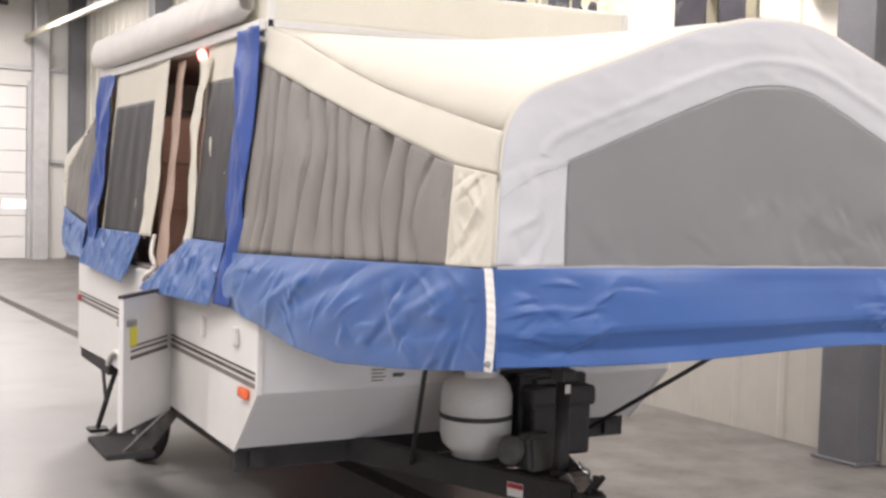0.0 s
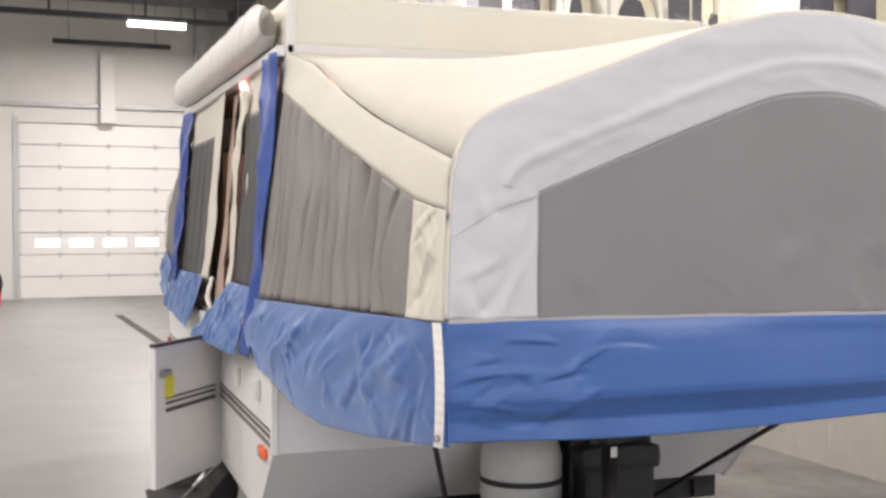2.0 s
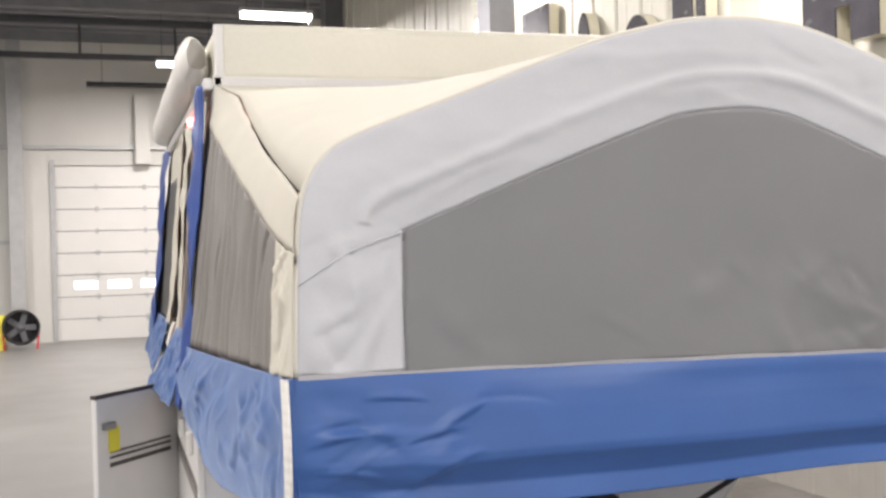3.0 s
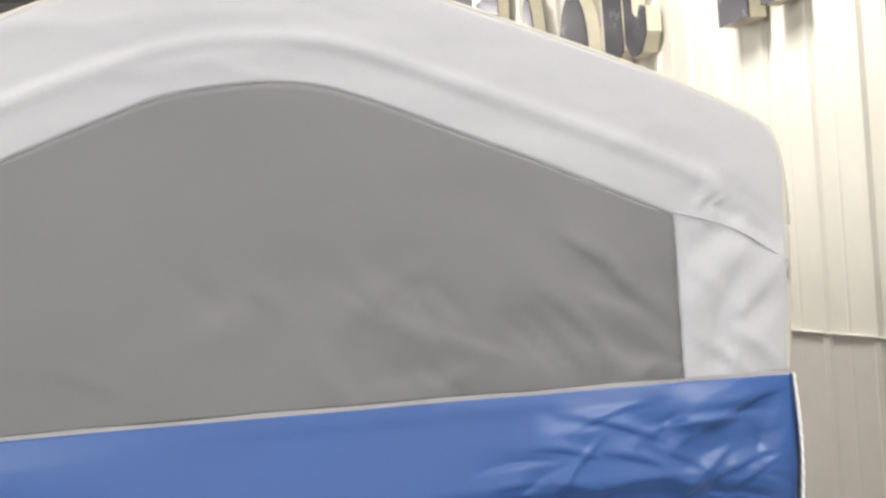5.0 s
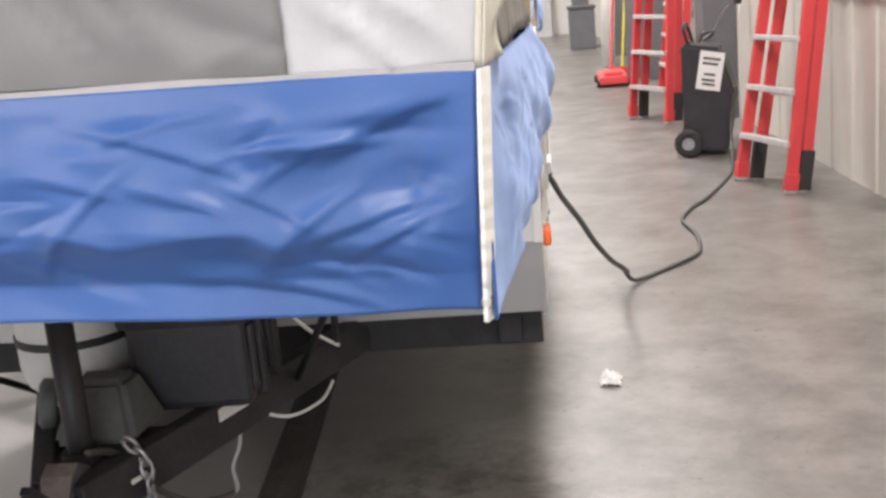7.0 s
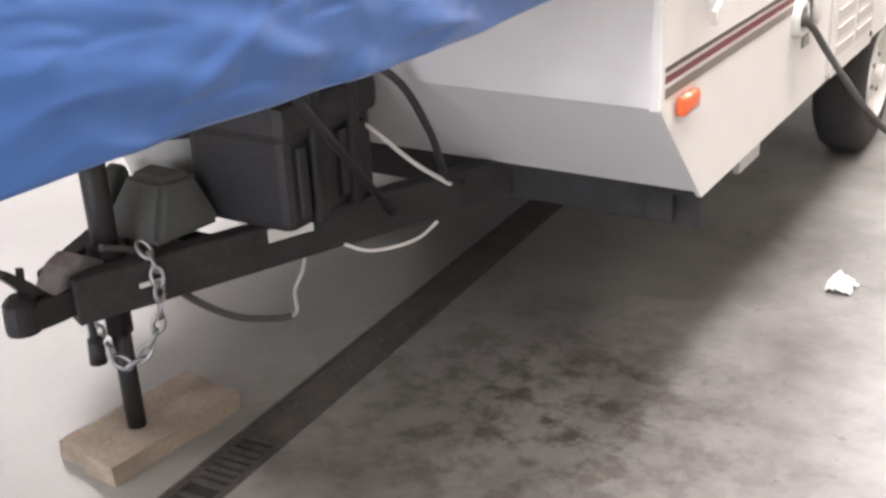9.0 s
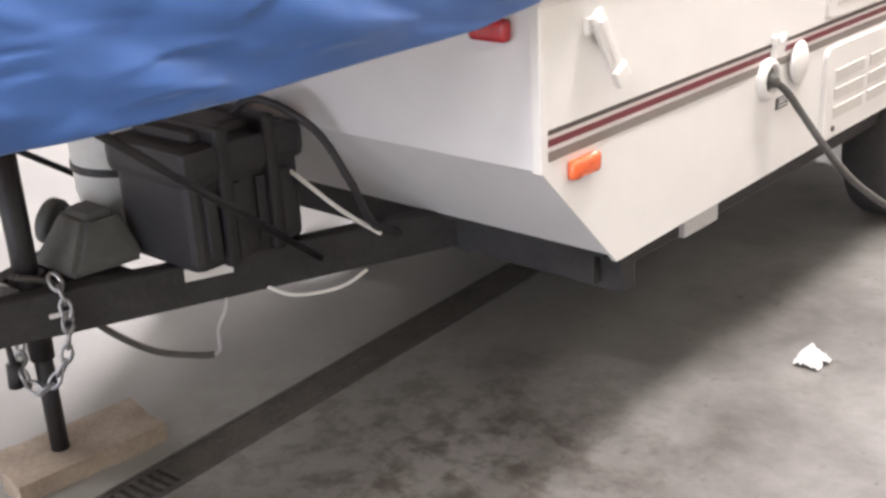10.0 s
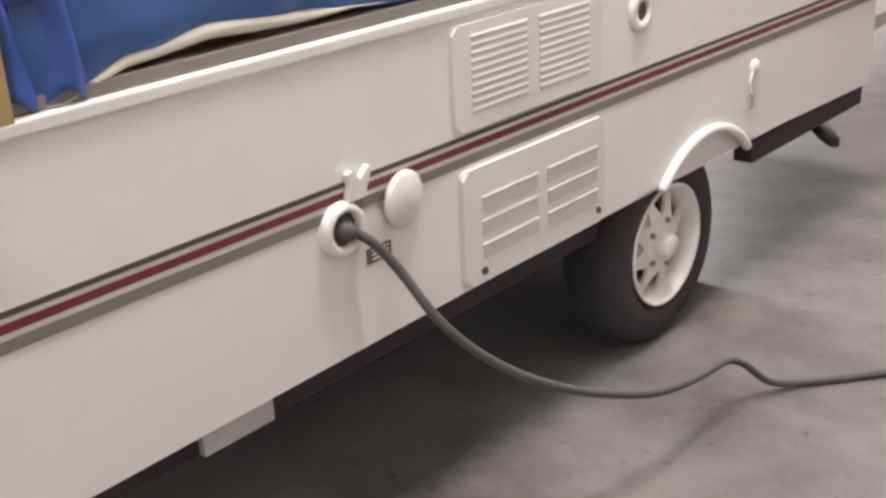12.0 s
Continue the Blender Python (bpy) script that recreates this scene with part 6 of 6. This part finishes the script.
def wall_lead():
    t = thing("wall_lead", "grey lead plugged into a wall socket", "cable", (2.66, 6.6, 0))
    bm = bmesh.new()
    box(bm, -0.03, 0.02, -0.05, 0.05, 0.98, 1.10, 0.01)
    part("socket", bm, "black", t)
    bm = bmesh.new()
    tube(bm, [(-0.03, 0, 1.03), (-0.12, -0.1, 0.95), (-0.3, -0.5, 0.78), (-0.5, -0.95, 0.70), (-0.62, -1.25, 0.75)], 0.008, 8)
    part("lead", bm, "cable", t, "", True)


wall_lead()


def far_clutter():
    t = thing("floor_jack", "low red trolley jack on the concrete", "trolley jack", (1.85, 10.3, 0))
    bm = bmesh.new()
    box(bm, -0.16, 0.16, -0.35, 0.35, 0.03, 0.12, 0.02)
    box(bm, -0.10, 0.10, -0.30, 0.0, 0.11, 0.17, 0.02)
    part("jack_frame", bm, "ladder_red", t)
    for x in (-0.17, 0.17):
        for y in (-0.28, 0.28):
            bm = bmesh.new()
            cyl(bm, (x - 0.02, y, 0.04), (x + 0.02, y, 0.04), 0.04, seg=14)
            part("castor", bm, "rubber", t)
    bm = bmesh.new()
    cyl(bm, (0, 0.3, 0.1), (0.1, 0.75, 0.95), 0.015, seg=8)
    part("jack_handle", bm, "ladder_red", t)
    t = thing("leaning_sheet", "dark grey sheet leaning on the wall", "sheet", (2.35, 10.6, 0))
    bm = bmesh.new()
    box(bm, -0.3, 0.3, -0.02, 0.02, 0.0, 1.9, 0.005, Matrix.Rotation(math.radians(-4), 4, "X"))
    part("sheet_body", bm, "column", t)
    t = thing("broom", "broom with a yellow handle leaning by the wall", "broom", (2.02, 11.1, 0))
    bm = bmesh.new()
    cyl(bm, (0, 0, 0.1), (0.12, 0.1, 1.5), 0.014, seg=8)
    part("handle", bm, "yellow", t)
    bm = bmesh.new()
    box(bm, -0.15, 0.15, -0.03, 0.03, 0.0, 0.11, 0.01)
    part("brush_head", bm, "ladder_red", t)
    t = thing("white_pipe_stack", "white plastic pipe standing by the wall", "pipe", (1.92, 12.3, 0))
    bm = bmesh.new()
    cyl(bm, (0, 0, 0), (0.08, 0.05, 1.8), 0.09, seg=18)
    part("pipe", bm, "plastic", t, "", True)
    t = thing("dark_crate", "dark crate at the end of the aisle", "crate", (1.72, 15.6, 0))
    bm = bmesh.new()
    box(bm, -0.2, 0.2, -0.25, 0.25, 0, 0.62, 0.01)
    part("crate_body", bm, "column", t)
    bm = bmesh.new()
    box(bm, -0.22, 0.22, -0.27, 0.27, 0.62, 0.66, 0.008)
    part("crate_lid", bm, "beam", t)
    t = thing("drum_fan", "dark drum fan on a stand by the door", "fan", (-2.85, 17.3, 0))
    bm = bmesh.new()
    lathe(bm, [(0.29, -0.13), (0.31, -0.12), (0.31, 0.12), (0.29, 0.13), (0.27, 0.12), (0.27, -0.12)], (0, 0, 0.40), (0.2, -1, 0), 32)
    part("drum", bm, "black", t, "", True)
    bm = bmesh.new()
    lathe(bm, [(0.0, -0.05), (0.07, -0.05), (0.08, 0.03), (0.0, 0.06)], (0, 0, 0.40), (0.2, -1, 0), 20)
    part("fan_hub", bm, "column", t, "", True)
    bm = bmesh.new()
    lathe(bm, [(0.0, -0.10), (0.275, -0.10), (0.275, -0.09), (0.0, -0.09)], (0, 0, 0.40), (0.2, -1, 0), 28)
    part("rear_guard", bm, "black", t)
    for k in range(5):
        bm = bmesh.new()
        a = 2 * math.pi * k / 5
        box(bm, 0.06, 0.26, -0.02, 0.02, -0.05, 0.05, 0.005, Matrix.Translation((0, 0, 0.40)) @ Matrix.Rotation(a, 4, "Y"))
        part("blade", bm, "column", t)
    for x in (-0.3, 0.3):
        bm = bmesh.new()
        cyl(bm, (x, 0.0, 0.42), (x * 0.9, -0.12, 0.02), 0.016, seg=8)
        cyl(bm, (x, 0.0, 0.42), (x * 0.9, 0.18, 0.02), 0.016, seg=8)
        part("stand", bm, "ladder_red", t)
    t = thing("yellow_sign", "small yellow floor sign by the fan", "floor sign", (-3.25, 17.5, 0))
    bm = bmesh.new()
    prism(bm, [(-0.18, 0.0), (-0.02, 0.62), (0.02, 0.62), (0.18, 0.0), (0.16, 0.0), (0.0, 0.58), (-0.16, 0.0)], "x", -0.13, 0.13)
    part("sign_boards", bm, "yellow", t)


far_clutter()


def wall_sign():
    """Raised dark shapes of a wall sign; only plain forms."""
    def shape(name, outline, y, z):
        t = thing(name, "raised dark sign shape on the cream wall", "wall sign", (WALL_X - 0.034, y, z), "wall sign shapes")
        bm = bmesh.new()
        prism(bm, outline, "x", -0.10, 0.0)
        part("return", bm, "sign_edge", t, "ivory side of the sign shape")
        bm = bmesh.new()
        prism(bm, outline, "x", -0.112, -0.101)
        part("face", bm, "sign", t, "glossy dark sign face")
    arch = [(-0.34, 0.0), (-0.10, 0.0), (-0.10, 0.22), (0.03, 0.22), (0.03, -0.03), (0.34, -0.03), (0.34, 1.0), (-0.34, 1.0)]
    shape("sign_shape", arch, 1.95, 2.82)
    hook = [(-0.15, 0.14), (-0.06, 0.02), (0.08, 0.0), (0.16, 0.12), (0.16, 0.85), (0.05, 0.92), (0.05, 0.30), (-0.02, 0.24), (-0.08, 0.32), (-0.15, 0.30)]
    shape("sign_shape", hook, 3.34, 2.82)
    shape("sign_shape", [(-0.14, 0.08), (0.0, 0.0), (0.14, 0.06), (0.15, 0.9), (-0.12, 0.9)], 3.68, 2.82)
    dome = [(0.26 * math.cos(a), 0.5 + 0.42 * math.sin(a)) for a in [2 * math.pi * k / 28 for k in range(28)]]
    shape("sign_shape", dome, 4.38, 2.55)
    shape("sign_shape", [(0.5 * p, q) for p, q in dome], 5.3, 2.75)
    shape("sign_shape", [(-0.3, 0.0), (0.3, 0.0), (0.3, 0.9), (-0.3, 0.9)], 6.3, 3.0)
    shape("sign_shape", [(-0.14, 0.0), (0.14, 0.0), (0.14, 0.9), (-0.14, 0.9)], 7.7, 3.2)
    shape("sign_shape", [(0.8 * p, q) for p, q in dome], 1.05, 2.86)


wall_sign()


# the hall stands at a slight angle to the camper
TURN = Matrix.Translation((2.9, 3.3, 0)) @ Matrix.Rotation(math.radians(3.6), 4, "Z") @ Matrix.Translation((-2.9, -3.3, 0))
for ob in list(scene.objects):
    if ob.parent is None and ob.type != "CAMERA" and (ob.get("kind") == "structure" or ob.type == "LIGHT" or ob.get("category") in ("ceiling light", "wall sign", "heater")):
        ob.matrix_basis = TURN @ ob.matrix_basis
